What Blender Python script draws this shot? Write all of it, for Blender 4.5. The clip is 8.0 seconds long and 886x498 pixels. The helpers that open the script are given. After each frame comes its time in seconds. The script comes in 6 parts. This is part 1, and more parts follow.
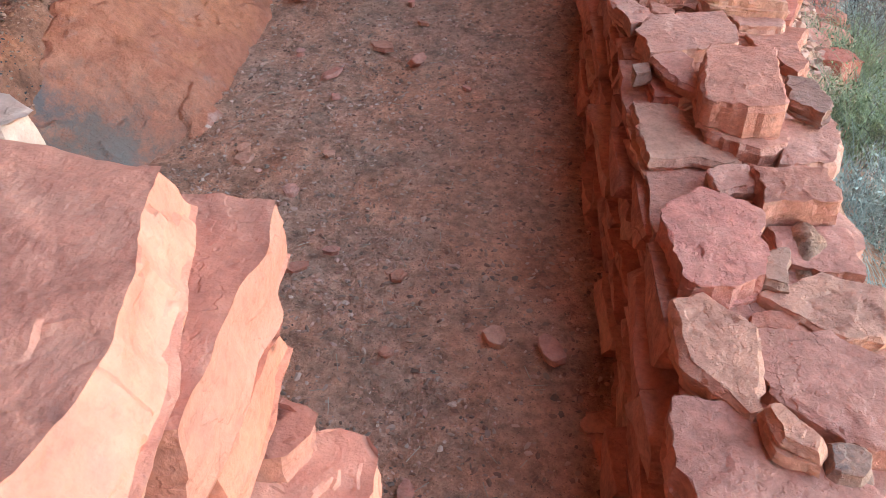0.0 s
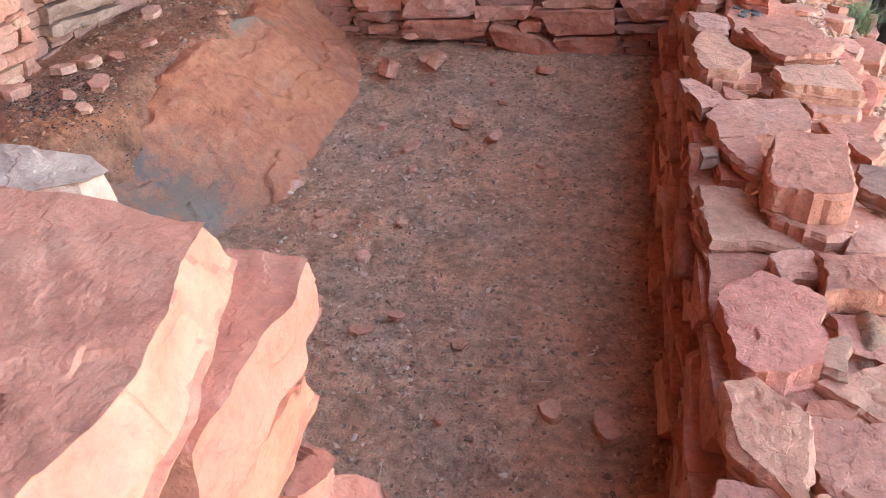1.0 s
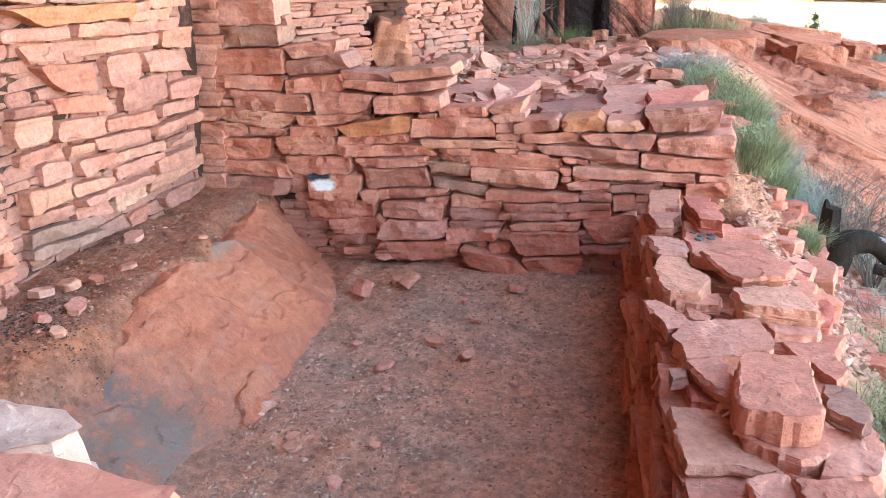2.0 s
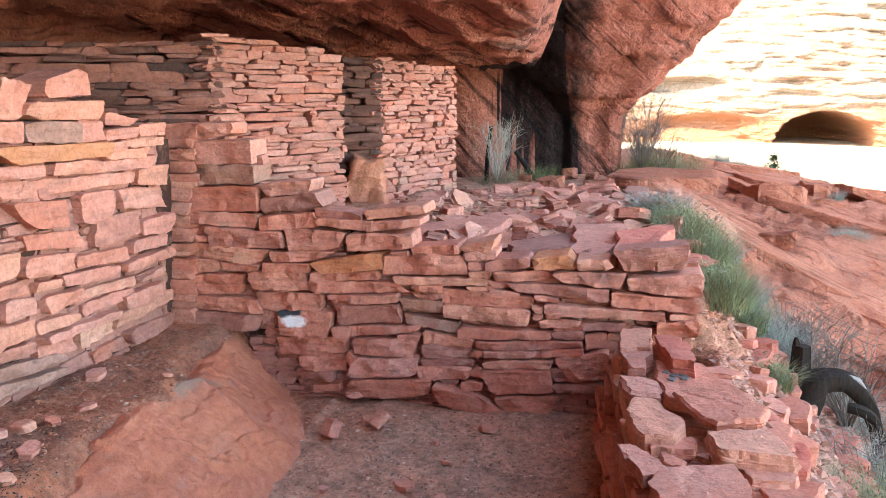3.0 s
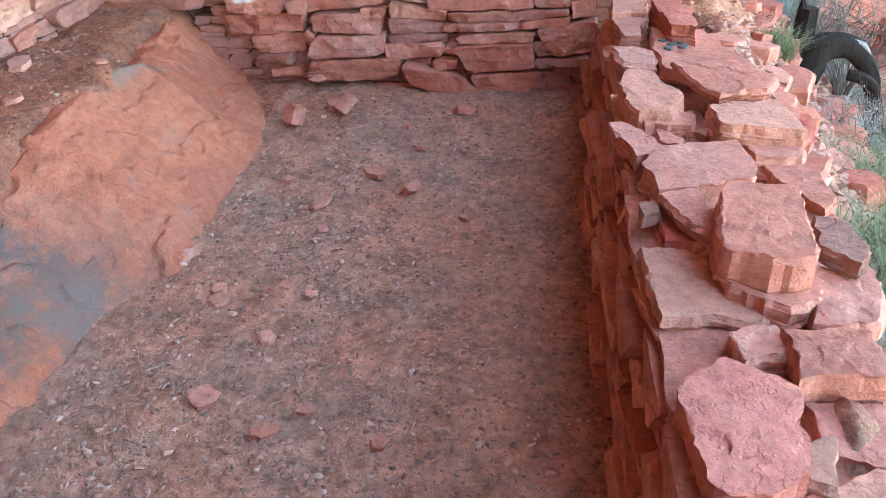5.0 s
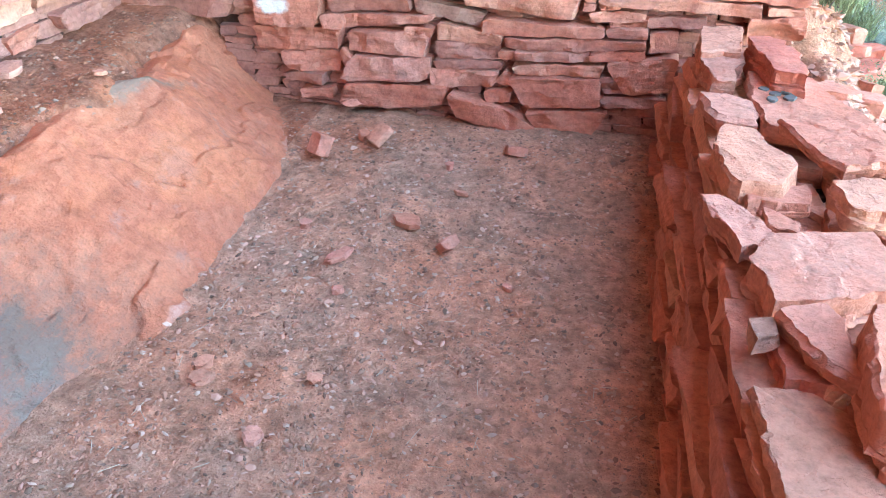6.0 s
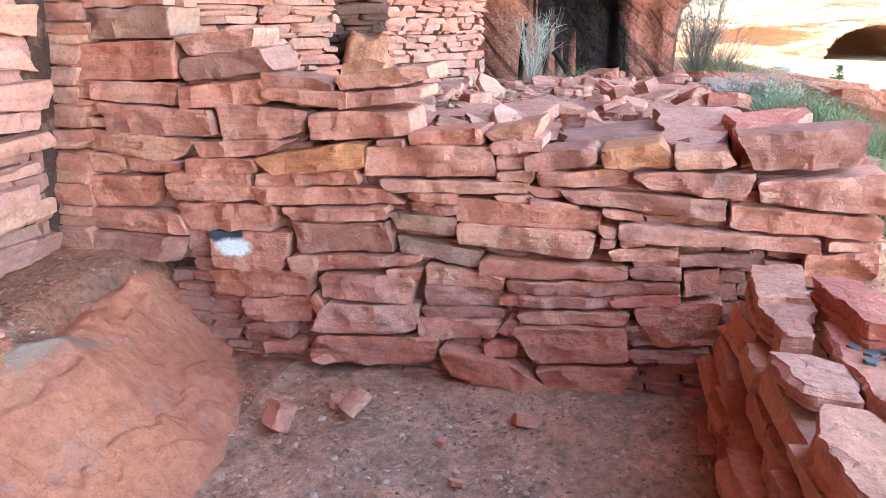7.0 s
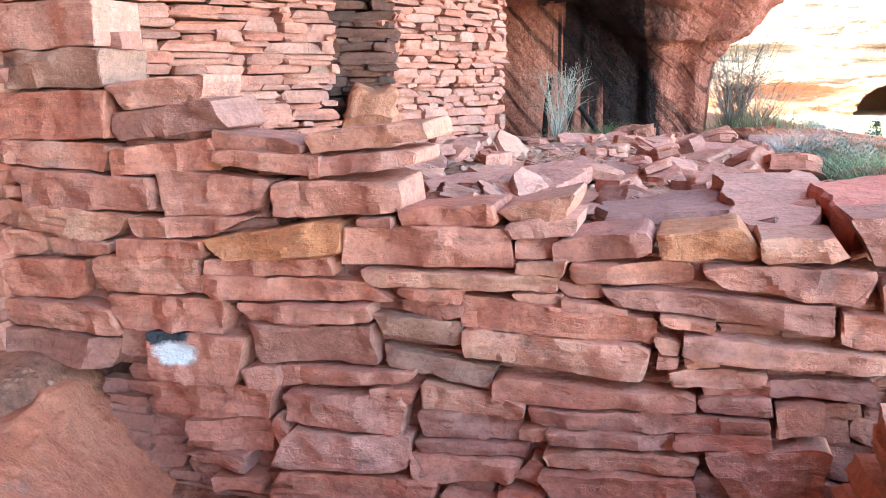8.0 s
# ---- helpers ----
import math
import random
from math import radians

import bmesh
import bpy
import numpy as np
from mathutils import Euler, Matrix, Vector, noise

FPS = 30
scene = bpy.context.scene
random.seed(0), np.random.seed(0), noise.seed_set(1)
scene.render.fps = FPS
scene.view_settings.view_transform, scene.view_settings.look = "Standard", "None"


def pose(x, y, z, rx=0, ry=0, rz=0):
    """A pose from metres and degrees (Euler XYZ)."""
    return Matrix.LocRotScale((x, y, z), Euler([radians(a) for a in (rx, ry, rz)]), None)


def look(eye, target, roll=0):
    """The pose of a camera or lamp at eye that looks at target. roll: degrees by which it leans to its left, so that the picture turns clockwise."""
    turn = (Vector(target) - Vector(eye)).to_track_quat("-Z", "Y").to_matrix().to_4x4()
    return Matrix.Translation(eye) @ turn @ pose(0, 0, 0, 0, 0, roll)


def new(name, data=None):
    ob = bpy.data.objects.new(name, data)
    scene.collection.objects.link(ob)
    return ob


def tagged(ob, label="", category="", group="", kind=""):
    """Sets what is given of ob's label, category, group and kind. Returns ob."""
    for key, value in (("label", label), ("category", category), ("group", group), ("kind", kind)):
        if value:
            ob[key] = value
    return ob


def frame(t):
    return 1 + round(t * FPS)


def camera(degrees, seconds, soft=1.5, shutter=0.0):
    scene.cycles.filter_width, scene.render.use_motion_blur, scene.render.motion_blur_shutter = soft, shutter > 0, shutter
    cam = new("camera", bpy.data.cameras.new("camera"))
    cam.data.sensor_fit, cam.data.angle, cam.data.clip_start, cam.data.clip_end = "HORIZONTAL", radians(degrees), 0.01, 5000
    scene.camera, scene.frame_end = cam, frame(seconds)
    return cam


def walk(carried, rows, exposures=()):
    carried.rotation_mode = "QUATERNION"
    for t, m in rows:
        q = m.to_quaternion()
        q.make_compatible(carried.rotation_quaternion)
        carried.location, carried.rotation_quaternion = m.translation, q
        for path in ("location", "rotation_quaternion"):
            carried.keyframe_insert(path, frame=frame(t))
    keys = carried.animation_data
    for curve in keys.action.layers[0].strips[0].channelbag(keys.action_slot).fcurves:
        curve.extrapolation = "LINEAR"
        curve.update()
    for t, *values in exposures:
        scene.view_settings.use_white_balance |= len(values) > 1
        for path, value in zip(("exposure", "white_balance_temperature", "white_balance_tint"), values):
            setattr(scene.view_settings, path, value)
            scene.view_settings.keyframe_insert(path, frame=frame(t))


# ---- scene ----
cam = camera(57.1, 8.0, soft=0.9)
PATH = [
    (0, (0.59, 0.282, 1.672), (0.3, 1.797, 0.399), -0.4),
    (0.5, (0.652, 0.26, 1.678), (0.216, 1.709, 0.37), -1.5),
    (1, (0.658, 0.246, 1.699), (0.149, 1.818, 0.573), -1.8),
    (1.5, (0.658, 0.238, 1.729), (0.13, 1.947, 0.834), -1.8),
    (2, (0.663, 0.241, 1.75), (0.161, 2.056, 1.076), -1.1),
    (2.2, (0.665, 0.242, 1.761), (0.175, 2.089, 1.169), -0.8),
    (3.3, (0.675, 0.279, 1.781), (0.221, 2.201, 1.464), -0.3),
    (3.5, (0.679, 0.283, 1.779), (0.222, 2.207, 1.48), -0.4),
    (4, (0.684, 0.285, 1.768), (0.228, 2.19, 1.369), -0.9),
    (4.5, (0.662, 0.395, 1.7), (0.261, 2.181, 0.894), -1.9),
    (4.7, (0.642, 0.478, 1.666), (0.279, 2.182, 0.684), -2.1),
    (5.8, (0.518, 1.016, 1.555), (0.113, 2.607, 0.412), 0.7),
    (6, (0.484, 1.15, 1.51), (0.039, 2.792, 0.459), 0.7),
    (6.5, (0.394, 1.463, 1.445), (-0.08, 3.256, 0.697), -0.1),
    (7, (0.351, 1.826, 1.351), (-0.167, 3.679, 0.804), -0.4),
    (7.5, (0.252, 2.218, 1.317), (-0.265, 4.088, 0.831), -0.4),
    (8, (0.213, 2.553, 1.31), (-0.369, 4.42, 0.892), -0.5),
]
walk(cam, [(t, look(eye, target, roll)) for t, eye, target, roll in PATH],
     [(0.0, 4.1, 7600, -7), (1.0, 4.25, 7500, -6), (2.0, 4.4, 7200, -4), (3.5, 3.85, 7400, 2), (4.0, 3.8, 7400, 1), (4.5, 3.95, 7100, -3), (5.8, 5.0, 6350, -15), (6.5, 5.0, 6350, -13), (7.0, 4.6, 6350, -9), (8.0, 4.55, 6400, -8)])


# ---- light ----
world = bpy.data.worlds.new("sky")
scene.world = world
world.use_nodes = True
wn = world.node_tree.nodes
sky = wn.new("ShaderNodeTexSky")
sky.sky_type, sky.sun_disc = "NISHITA", False
SUN_AZ, SUN_EL = radians(232), radians(44)          # compass angle from +y towards +x, and height
sky.sun_elevation, sky.sun_rotation = SUN_EL, SUN_AZ
sky.altitude, sky.dust_density, sky.ozone_density = 1300, 2.5, 0.4
wn["Background"].inputs["Strength"].default_value = 0.15
world.node_tree.links.new(sky.outputs["Color"], wn["Background"].inputs["Color"])
sun = new("sun", bpy.data.lights.new("sun", "SUN"))
sun.data.energy, sun.data.angle, sun.data.color = 2.0, radians(0.5), (1.0, 0.93, 0.82)
to_sun = Vector((math.sin(SUN_AZ) * math.cos(SUN_EL), math.cos(SUN_AZ) * math.cos(SUN_EL), math.sin(SUN_EL)))
sun.matrix_world = look(to_sun * 60, (0, 0, 0))


# ---- materials ----
def material(name):
    m = bpy.data.materials.new(name)
    m.use_nodes = True
    return m, m.node_tree.nodes, m.node_tree.links, m.node_tree.nodes["Principled BSDF"]


def ramp(nodes, stops, mode="LINEAR"):
    r = nodes.new("ShaderNodeValToRGB")
    r.color_ramp.interpolation = mode
    while len(r.color_ramp.elements) < len(stops):
        r.color_ramp.elements.new(0.5)
    for e, (p, c) in zip(r.color_ramp.elements, stops):
        e.position, e.color = p, (*c, 1) if len(c) == 3 else c
    return r


def grey(v):
    return (v, v, v)


def noise_node(nodes, links, vec, scale, detail=4.0, rough=0.55, stretch=None):
    if stretch:
        mp = nodes.new("ShaderNodeMapping")
        mp.inputs["Scale"].default_value = stretch
        links.new(vec, mp.inputs["Vector"])
        vec = mp.outputs["Vector"]
    n = nodes.new("ShaderNodeTexNoise")
    n.inputs["Scale"].default_value, n.inputs["Detail"].default_value, n.inputs["Roughness"].default_value = scale, detail, rough
    links.new(vec, n.inputs["Vector"])
    return n.outputs["Fac"]


def mixed(nodes, links, mode, fac, a, b):
    x = nodes.new("ShaderNodeMix")
    x.data_type, x.blend_type = "RGBA", mode
    for socket, value in ((x.inputs[0], fac), (x.inputs[6], a), (x.inputs[7], b)):
        if isinstance(value, (int, float)):
            socket.default_value = value
        elif isinstance(value, tuple):
            socket.default_value = (*value, 1)
        else:
            links.new(value, socket)
    return x.outputs[2]


def rock_material(name, colours, grain=60.0, strata=9.0, stain=0.5, stain_colour=(0.10, 0.085, 0.085), relief=0.85, per_piece=True,
                  pale=0.25, beds=(0.0, 0.0, 1.0), size=1.0, streak=0.35, relief_depth=0.010, mottled=0.85, cracks=0.4, rugged=0.9, line_dark=0.55, crack_at=0.57, gritty=0.6, flaked=0.9, flake_scale=6.0, crack_scale=3.0, crack_wide=0.005):
    """Sandstone: a colour of its own for each piece, bedding, dark stains, pale dust and a gritty relief."""
    m, nodes, links, bsdf = material(name)
    geo, info = nodes.new("ShaderNodeNewGeometry"), nodes.new("ShaderNodeObjectInfo")
    if per_piece:
        add = nodes.new("ShaderNodeVectorMath")
        add.operation = "MULTIPLY_ADD"
        links.new(info.outputs["Random"], add.inputs[0])
        add.inputs[1].default_value = (17.0, 9.0, 23.0)
        links.new(geo.outputs["Position"], add.inputs[2])
        vec = add.outputs[0]
    else:
        vec = geo.outputs["Position"]
    # the beds lie across the direction of beds, drawn out along their planes
    across, along, split = nodes.new("ShaderNodeVectorMath"), nodes.new("ShaderNodeCombineXYZ"), nodes.new("ShaderNodeSeparateXYZ")
    across.operation = "DOT_PRODUCT"
    across.inputs[1].default_value = [4.0 * b for b in beds]
    links.new(vec, across.inputs[0])
    flat = nodes.new("ShaderNodeVectorMath")
    flat.operation = "SCALE"
    flat.inputs["Scale"].default_value = 0.22
    links.new(vec, flat.inputs[0])
    links.new(flat.outputs[0], split.inputs[0])
    links.new(split.outputs["X"], along.inputs["X"])
    links.new(split.outputs["Y"], along.inputs["Y"])
    links.new(across.outputs["Value"], along.inputs["Z"])
    big = noise_node(nodes, links, vec, 1.6 / size, 5, 0.6)
    mid = noise_node(nodes, links, vec, 9.0 / size, 6, 0.65)
    fine = noise_node(nodes, links, vec, grain / size, 2, 0.6)
    bed = noise_node(nodes, links, along.outputs[0], strata / size, 2.5 if per_piece else 5, 0.55)
    steps = [(i / max(1, len(colours) - 1), c) for i, c in enumerate(colours)]
    tone = ramp(nodes, steps)
    if per_piece:
        jit = nodes.new("ShaderNodeMath")
        jit.operation = "MULTIPLY_ADD"
        jit.inputs[1].default_value = 0.45
        links.new(mid, jit.inputs[0])
        sub = nodes.new("ShaderNodeMath")
        sub.operation = "SUBTRACT"
        links.new(info.outputs["Random"], sub.inputs[0])
        sub.inputs[1].default_value = 0.225
        links.new(sub.outputs[0], jit.inputs[2])
        links.new(jit.outputs[0], tone.inputs["Fac"])
    else:
        spread = ramp(nodes, [(0.3, grey(0.0)), (0.7, grey(1.0))])
        links.new(big, spread.inputs["Fac"])
        links.new(spread.outputs["Color"], tone.inputs["Fac"])
    lines = ramp(nodes, [(0.36, grey(line_dark)), (0.46, grey(1.0)), (0.75, grey(1.12))])
    links.new(bed, lines.inputs["Fac"])
    c = mixed(nodes, links, "MULTIPLY", streak, tone.outputs["Color"], lines.outputs["Color"])
    grit = ramp(nodes, [(0.3, grey(0.72)), (0.5, grey(1.0)), (0.8, grey(1.2))])
    links.new(fine, grit.inputs["Fac"])
    c = mixed(nodes, links, "MULTIPLY", gritty, c, grit.outputs["Color"])
    crag = noise_node(nodes, links, vec, 24.0 / size, 8, 0.72)
    mottle = ramp(nodes, [(0.30, grey(0.72)), (0.48, grey(1.0)), (0.7, grey(1.25))])
    links.new(crag, mottle.inputs["Fac"])
    c = mixed(nodes, links, "MULTIPLY", mottled, c, mottle.outputs["Color"])
    dust = ramp(nodes, [(0.52, grey(0.0)), (0.68, grey(1.0))])
    links.new(mid, dust.inputs["Fac"])
    dusty = nodes.new("ShaderNodeMath")
    dusty.operation = "MULTIPLY"
    dusty.inputs[1].default_value = pale
    links.new(dust.outputs["Color"], dusty.inputs[0])
    c = mixed(nodes, links, "MIX", dusty.outputs[0], c, (0.62, 0.285, 0.20))
    spot = noise_node(nodes, links, vec, 4.5 / size, 6, 0.7, (1.0, 1.0, 1.7))
    dark = ramp(nodes, [(0.60, grey(0.0)), (0.70, grey(1.0))])
    links.new(spot, dark.inputs["Fac"])
    darker = nodes.new("ShaderNodeMath")
    darker.operation = "MULTIPLY"
    darker.inputs[1].default_value = stain
    links.new(dark.outputs["Color"], darker.inputs[0])
    c = mixed(nodes, links, "MIX", darker.outputs[0], c, stain_colour)
    # hairline cracks, here and there
    warp = noise_node(nodes, links, vec, crack_scale / size, 3, 0.5)
    line = ramp(nodes, [(0.5 - crack_wide, grey(0.0)), (0.5, grey(1.0)), (0.5 + crack_wide, grey(0.0))])
    links.new(warp, line.inputs["Fac"])
    where = ramp(nodes, [(crack_at, grey(0.0)), (crack_at + 0.05, grey(1.0))])
    links.new(big, where.inputs["Fac"])
    crack = nodes.new("ShaderNodeMath")
    crack.operation = "MULTIPLY"
    links.new(line.outputs["Color"], crack.inputs[0])
    links.new(where.outputs["Color"], crack.inputs[1])
    cracked = nodes.new("ShaderNodeMath")
    cracked.operation = "MULTIPLY"
    cracked.inputs[1].default_value = cracks
    links.new(crack.outputs[0], cracked.inputs[0])
    c = mixed(nodes, links, "MIX", cracked.outputs[0], c, (0.10, 0.035, 0.025))
    links.new(c, bsdf.inputs["Base Color"])
    bsdf.inputs["Roughness"].default_value = 0.88
    bsdf.inputs["Specular IOR Level"].default_value = 0.15
    tall = nodes.new("ShaderNodeMath")
    tall.operation = "MULTIPLY_ADD"
    tall.inputs[1].default_value = 0.4 if per_piece else 0.9
    links.new(bed, tall.inputs[0])
    soft = nodes.new("ShaderNodeMath")
    soft.operation = "MULTIPLY"
    soft.inputs[1].default_value = 0.4
    links.new(fine, soft.inputs[0])
    links.new(soft.outputs[0], tall.inputs[2])
    tall2 = nodes.new("ShaderNodeMath")
    tall2.operation = "MULTIPLY_ADD"
    tall2.inputs[1].default_value = 1.2
    links.new(mid, tall2.inputs[0])
    links.new(tall.outputs[0], tall2.inputs[2])
    # thin layers flaked off, each ending in a crisp low step
    scar = noise_node(nodes, links, vec, flake_scale / size, 5, 0.6, (1.0, 1.0, 2.2) if per_piece else None)
    ledges = ramp(nodes, [(0.36, grey(0.0)), (0.372, grey(0.25)), (0.44, grey(0.28)), (0.448, grey(0.5)), (0.52, grey(0.53)), (0.53, grey(0.75)), (0.62, grey(0.78)), (0.632, grey(1.0))])
    links.new(scar, ledges.inputs["Fac"])
    shed = nodes.new("ShaderNodeMath")
    shed.operation = "MULTIPLY_ADD"
    shed.inputs[1].default_value = flaked
    links.new(ledges.outputs["Color"], shed.inputs[0])
    links.new(tall2.outputs[0], shed.inputs[2])
    tall3 = nodes.new("ShaderNodeMath")
    tall3.operation = "MULTIPLY_ADD"
    tall3.inputs[1].default_value = rugged
    links.new(crag, tall3.inputs[0])
    links.new(shed.outputs[0], tall3.inputs[2])
    bump = nodes.new("ShaderNodeBump")
    bump.inputs["Strength"].default_value, bump.inputs["Distance"].default_value = relief, relief_depth * size
    cut = nodes.new("ShaderNodeMath")
    cut.operation = "MULTIPLY_ADD"
    cut.inputs[1].default_value = -0.8
    links.new(cracked.outputs[0], cut.inputs[0])
    links.new(tall3.outputs[0], cut.inputs[2])
    links.new(cut.outputs[0], bump.inputs["Height"])
    links.new(bump.outputs["Normal"], bsdf.inputs["Normal"])
    return m


SALMON, RED, PINK, BROWN, CREAM, ORANGE = (0.53, 0.213, 0.148), (0.46, 0.158, 0.104), (0.53, 0.243, 0.18), (0.36, 0.148, 0.112), (0.60, 0.275, 0.185), (0.53, 0.195, 0.095)
wall_stone = rock_material("red_sandstone_block", [RED, SALMON, BROWN, SALMON, PINK, RED, SALMON, (0.57, 0.28, 0.19)], stain=0.5, stain_colour=(0.12, 0.085, 0.08))
top_stone = rock_material("dusty_sandstone_slab", [SALMON, PINK, SALMON, RED, SALMON, PINK, RED], stain=0.4, pale=0.25, mottled=0.8, flaked=0.5)
far_stone = rock_material("small_sandstone_block", [(0.46, 0.19, 0.14), (0.41, 0.18, 0.135), (0.42, 0.15, 0.105), (0.46, 0.185, 0.13), (0.47, 0.225, 0.175), BROWN, (0.40, 0.165, 0.125)], grain=50, stain=0.5, stain_colour=(0.13, 0.105, 0.10))
mud = rock_material("mud_mortar", [(0.44, 0.165, 0.095), (0.49, 0.2, 0.125)], grain=45, strata=3, stain=0.1, per_piece=False, relief=0.9, streak=0.2)
# Fill behind the stones, near black: the gaps' shade is in its colour.
core = rock_material("earth_fill_gap_shade", [(0.05, 0.022, 0.016), (0.075, 0.034, 0.024)], grain=45, strata=3, stain=0.1, per_piece=False, streak=0.2)
# Strong dark bed lines also put the ledges' thin shadows into the colour.
cliff_rock = rock_material("weathered_red_cliff", [(0.44, 0.138, 0.09), (0.55, 0.20, 0.14), (0.48, 0.155, 0.105), (0.58, 0.25, 0.185)], grain=40, strata=5.0, stain=0.4,
                           stain_colour=(0.06, 0.04, 0.038), per_piece=False, size=2.0, beds=(0.80, -0.22, 0.6), relief=1.0, relief_depth=0.06, streak=1.0, pale=0.25, mottled=0.8, rugged=1.2, line_dark=0.3, cracks=0.9, flaked=2.2, flake_scale=2.4)
slick_rock = rock_material("red_slickrock", [(0.40, 0.12, 0.068), (0.47, 0.175, 0.11), (0.42, 0.14, 0.085)], grain=50, strata=6.0, stain=0.45, stain_colour=(0.2, 0.11, 0.1), per_piece=False, size=1.3,
                           beds=(0.3, 0.55, 0.8), relief=1.0, relief_depth=0.04, streak=0.9, mottled=0.7, flaked=2.4, flake_scale=1.6)
pale_rock = rock_material("pale_canyon_wall", [(0.34, 0.25, 0.19), (0.39, 0.30, 0.235), (0.33, 0.2, 0.135)], grain=30, strata=11.0, streak=0.55, stain=0.5, stain_colour=(0.34, 0.14, 0.07),
                          per_piece=False, size=5.0, relief=1.0, relief_depth=0.10, mottled=0.8, beds=(0.06, 0.0, 1.0))


# ---- shapes ----
def part(name, bm, mat, parent=None, label=""):
    """Links a bmesh or a mesh as one object, under a parent if there is one."""
    if isinstance(bm, bmesh.types.BMesh):
        me = bpy.data.meshes.new(name)
        bm.to_mesh(me)
        bm.free()
    else:
        me = bm
    if mat and not me.materials:
        me.materials.append(mat)
    ob = new(name, me)
    if parent:
        ob.parent = parent
    return tagged(ob, label)


LATTICE = {}


def lattice(seg):
    """The points and faces of a box's skin, cut into seg pieces along x, y and z."""
    if seg not in LATTICE:
        nx, ny, nz = seg
        index, pts, faces = {}, [], []

        def at(i, j, k):
            if (i, j, k) not in index:
                index[i, j, k] = len(pts)
                pts.append((2 * i / nx - 1, 2 * j / ny - 1, 2 * k / nz - 1))
            return index[i, j, k]

        for i in range(nx):
            for j in range(ny):
                for k, up in ((0, False), (nz, True)):
                    q = [at(i, j, k), at(i + 1, j, k), at(i + 1, j + 1, k), at(i, j + 1, k)]
                    faces.append(q if up else q[::-1])
        for i in range(nx):
            for k in range(nz):
                for j, up in ((0, True), (ny, False)):
                    q = [at(i, j, k), at(i + 1, j, k), at(i + 1, j, k + 1), at(i, j, k + 1)]
                    faces.append(q if up else q[::-1])
        for j in range(ny):
            for k in range(nz):
                for i, up in ((0, False), (nx, True)):
                    q = [at(i, j, k), at(i, j + 1, k), at(i, j + 1, k + 1), at(i, j, k + 1)]
                    faces.append(q if up else q[::-1])
        LATTICE[seg] = (np.array(pts), faces)
    return LATTICE[seg]


def waves(rng, p, scale, n=5):
    """A smooth random field over points p, about -1 to 1."""
    f = rng.normal(0, scale, (n, 3))
    return np.sin(p @ f.T + rng.uniform(0, 6.28, n)).sum(1) / math.sqrt(n) * 0.8


def chipped(rng, p, count, deep, bias):
    """Breaks corners and edges off a stone along random planes."""
    for _ in range(count):
        n = rng.normal(0, 1, 3) * bias
        n /= np.linalg.norm(n)
        reach = p @ n
        over = np.maximum(0, reach - (reach.max() - rng.uniform(0.25, 1.0) * deep))
        p = p - over[:, None] * n
    return p


def stone_mesh(w, d, h, seed, seg=(6, 3, 3), k=9.0, jit=0.10, rough=0.010, layers=0.012, taper=0.0):
    """A split sandstone block of about w x d x h: skewed corners, worn edges, uneven bedded sides."""
    rng = np.random.default_rng(seed)
    pts, faces = lattice(seg)
    u = np.sign(pts) * np.abs(pts) ** 0.8
    p = u / ((np.abs(u) ** k).sum(1) ** (1 / k))[:, None]
    off = rng.uniform(-jit, jit, (2, 2, 2, 3))
    a = (p + 1) / 2
    wx, wy, wz = (np.stack([1 - a[:, i], a[:, i]], 1) for i in range(3))
    p = p + np.einsum("ni,nj,nk,ijkc->nc", wx, wy, wz, off)
    p[:, :2] *= (1 - taper * (p[:, 2:] + 1) / 2)
    q = p * np.array([w, d, h]) / 2
    size = min(w, d, h)
    bed = np.floor((q[:, 2] / max(h, 1e-6) + 0.5) * max(2, int(h / 0.03)) + 0.5 * waves(rng, q, 6))
    shift = rng.normal(0, layers, 64)[bed.astype(int) % 64]
    n = np.array([w, d, h]) / 2
    side = np.abs(p[:, :2]) > 0.8
    q[:, 0] += np.sign(p[:, 0]) * side[:, 0] * shift
    q[:, 1] += np.sign(p[:, 1]) * side[:, 1] * shift
    for c in range(3):
        q[:, c] += rough * (waves(rng, q, 9 / max(0.12, size)) * 0.6 + waves(rng, q, 3 / max(0.12, size))) * min(1.0, n[c] / 0.03)
    q = chipped(rng, q, 6, 0.12 * size, (1, 1, 0.8))
    me = bpy.data.meshes.new("stone")
    me.from_pydata(q.tolist(), [], faces)
    me.polygons.foreach_set("use_smooth", [True] * len(me.polygons))
    me.set_sharp_from_angle(angle=radians(34))
    return me


POOL = {}


def pool(mat, seed):
    """One of a few unit blocks of a material, shared by the pieces of a wall."""
    if (mat.name, seed) not in POOL:
        me = stone_mesh(1, 1, 1, 900 + seed, (6, 3, 3), 60, 0.17, 0.02, 0.02)
        me.set_sharp_from_angle(angle=radians(18))
        me.materials.append(mat)
        POOL[mat.name, seed] = me
    return POOL[mat.name, seed]


def sheet(name, xs, ys, height, mat):
    """A ground or roof sheet over the lines xs and ys."""
    X, Y = np.meshgrid(xs, ys, indexing="ij")
    Z = height(X, Y)
    nx, ny = len(xs), len(ys)
    i = np.arange((nx - 1) * ny).reshape(nx - 1, ny)[:, :-1].ravel()
    me = bpy.data.meshes.new(name)
    me.from_pydata(np.stack([X, Y, Z], -1).reshape(-1, 3).tolist(), [], np.stack([i, i + ny, i + ny + 1, i + 1], 1).tolist())
    me.polygons.foreach_set("use_smooth", [True] * len(me.polygons))
    me.materials.append(mat)
    return new(name, me)


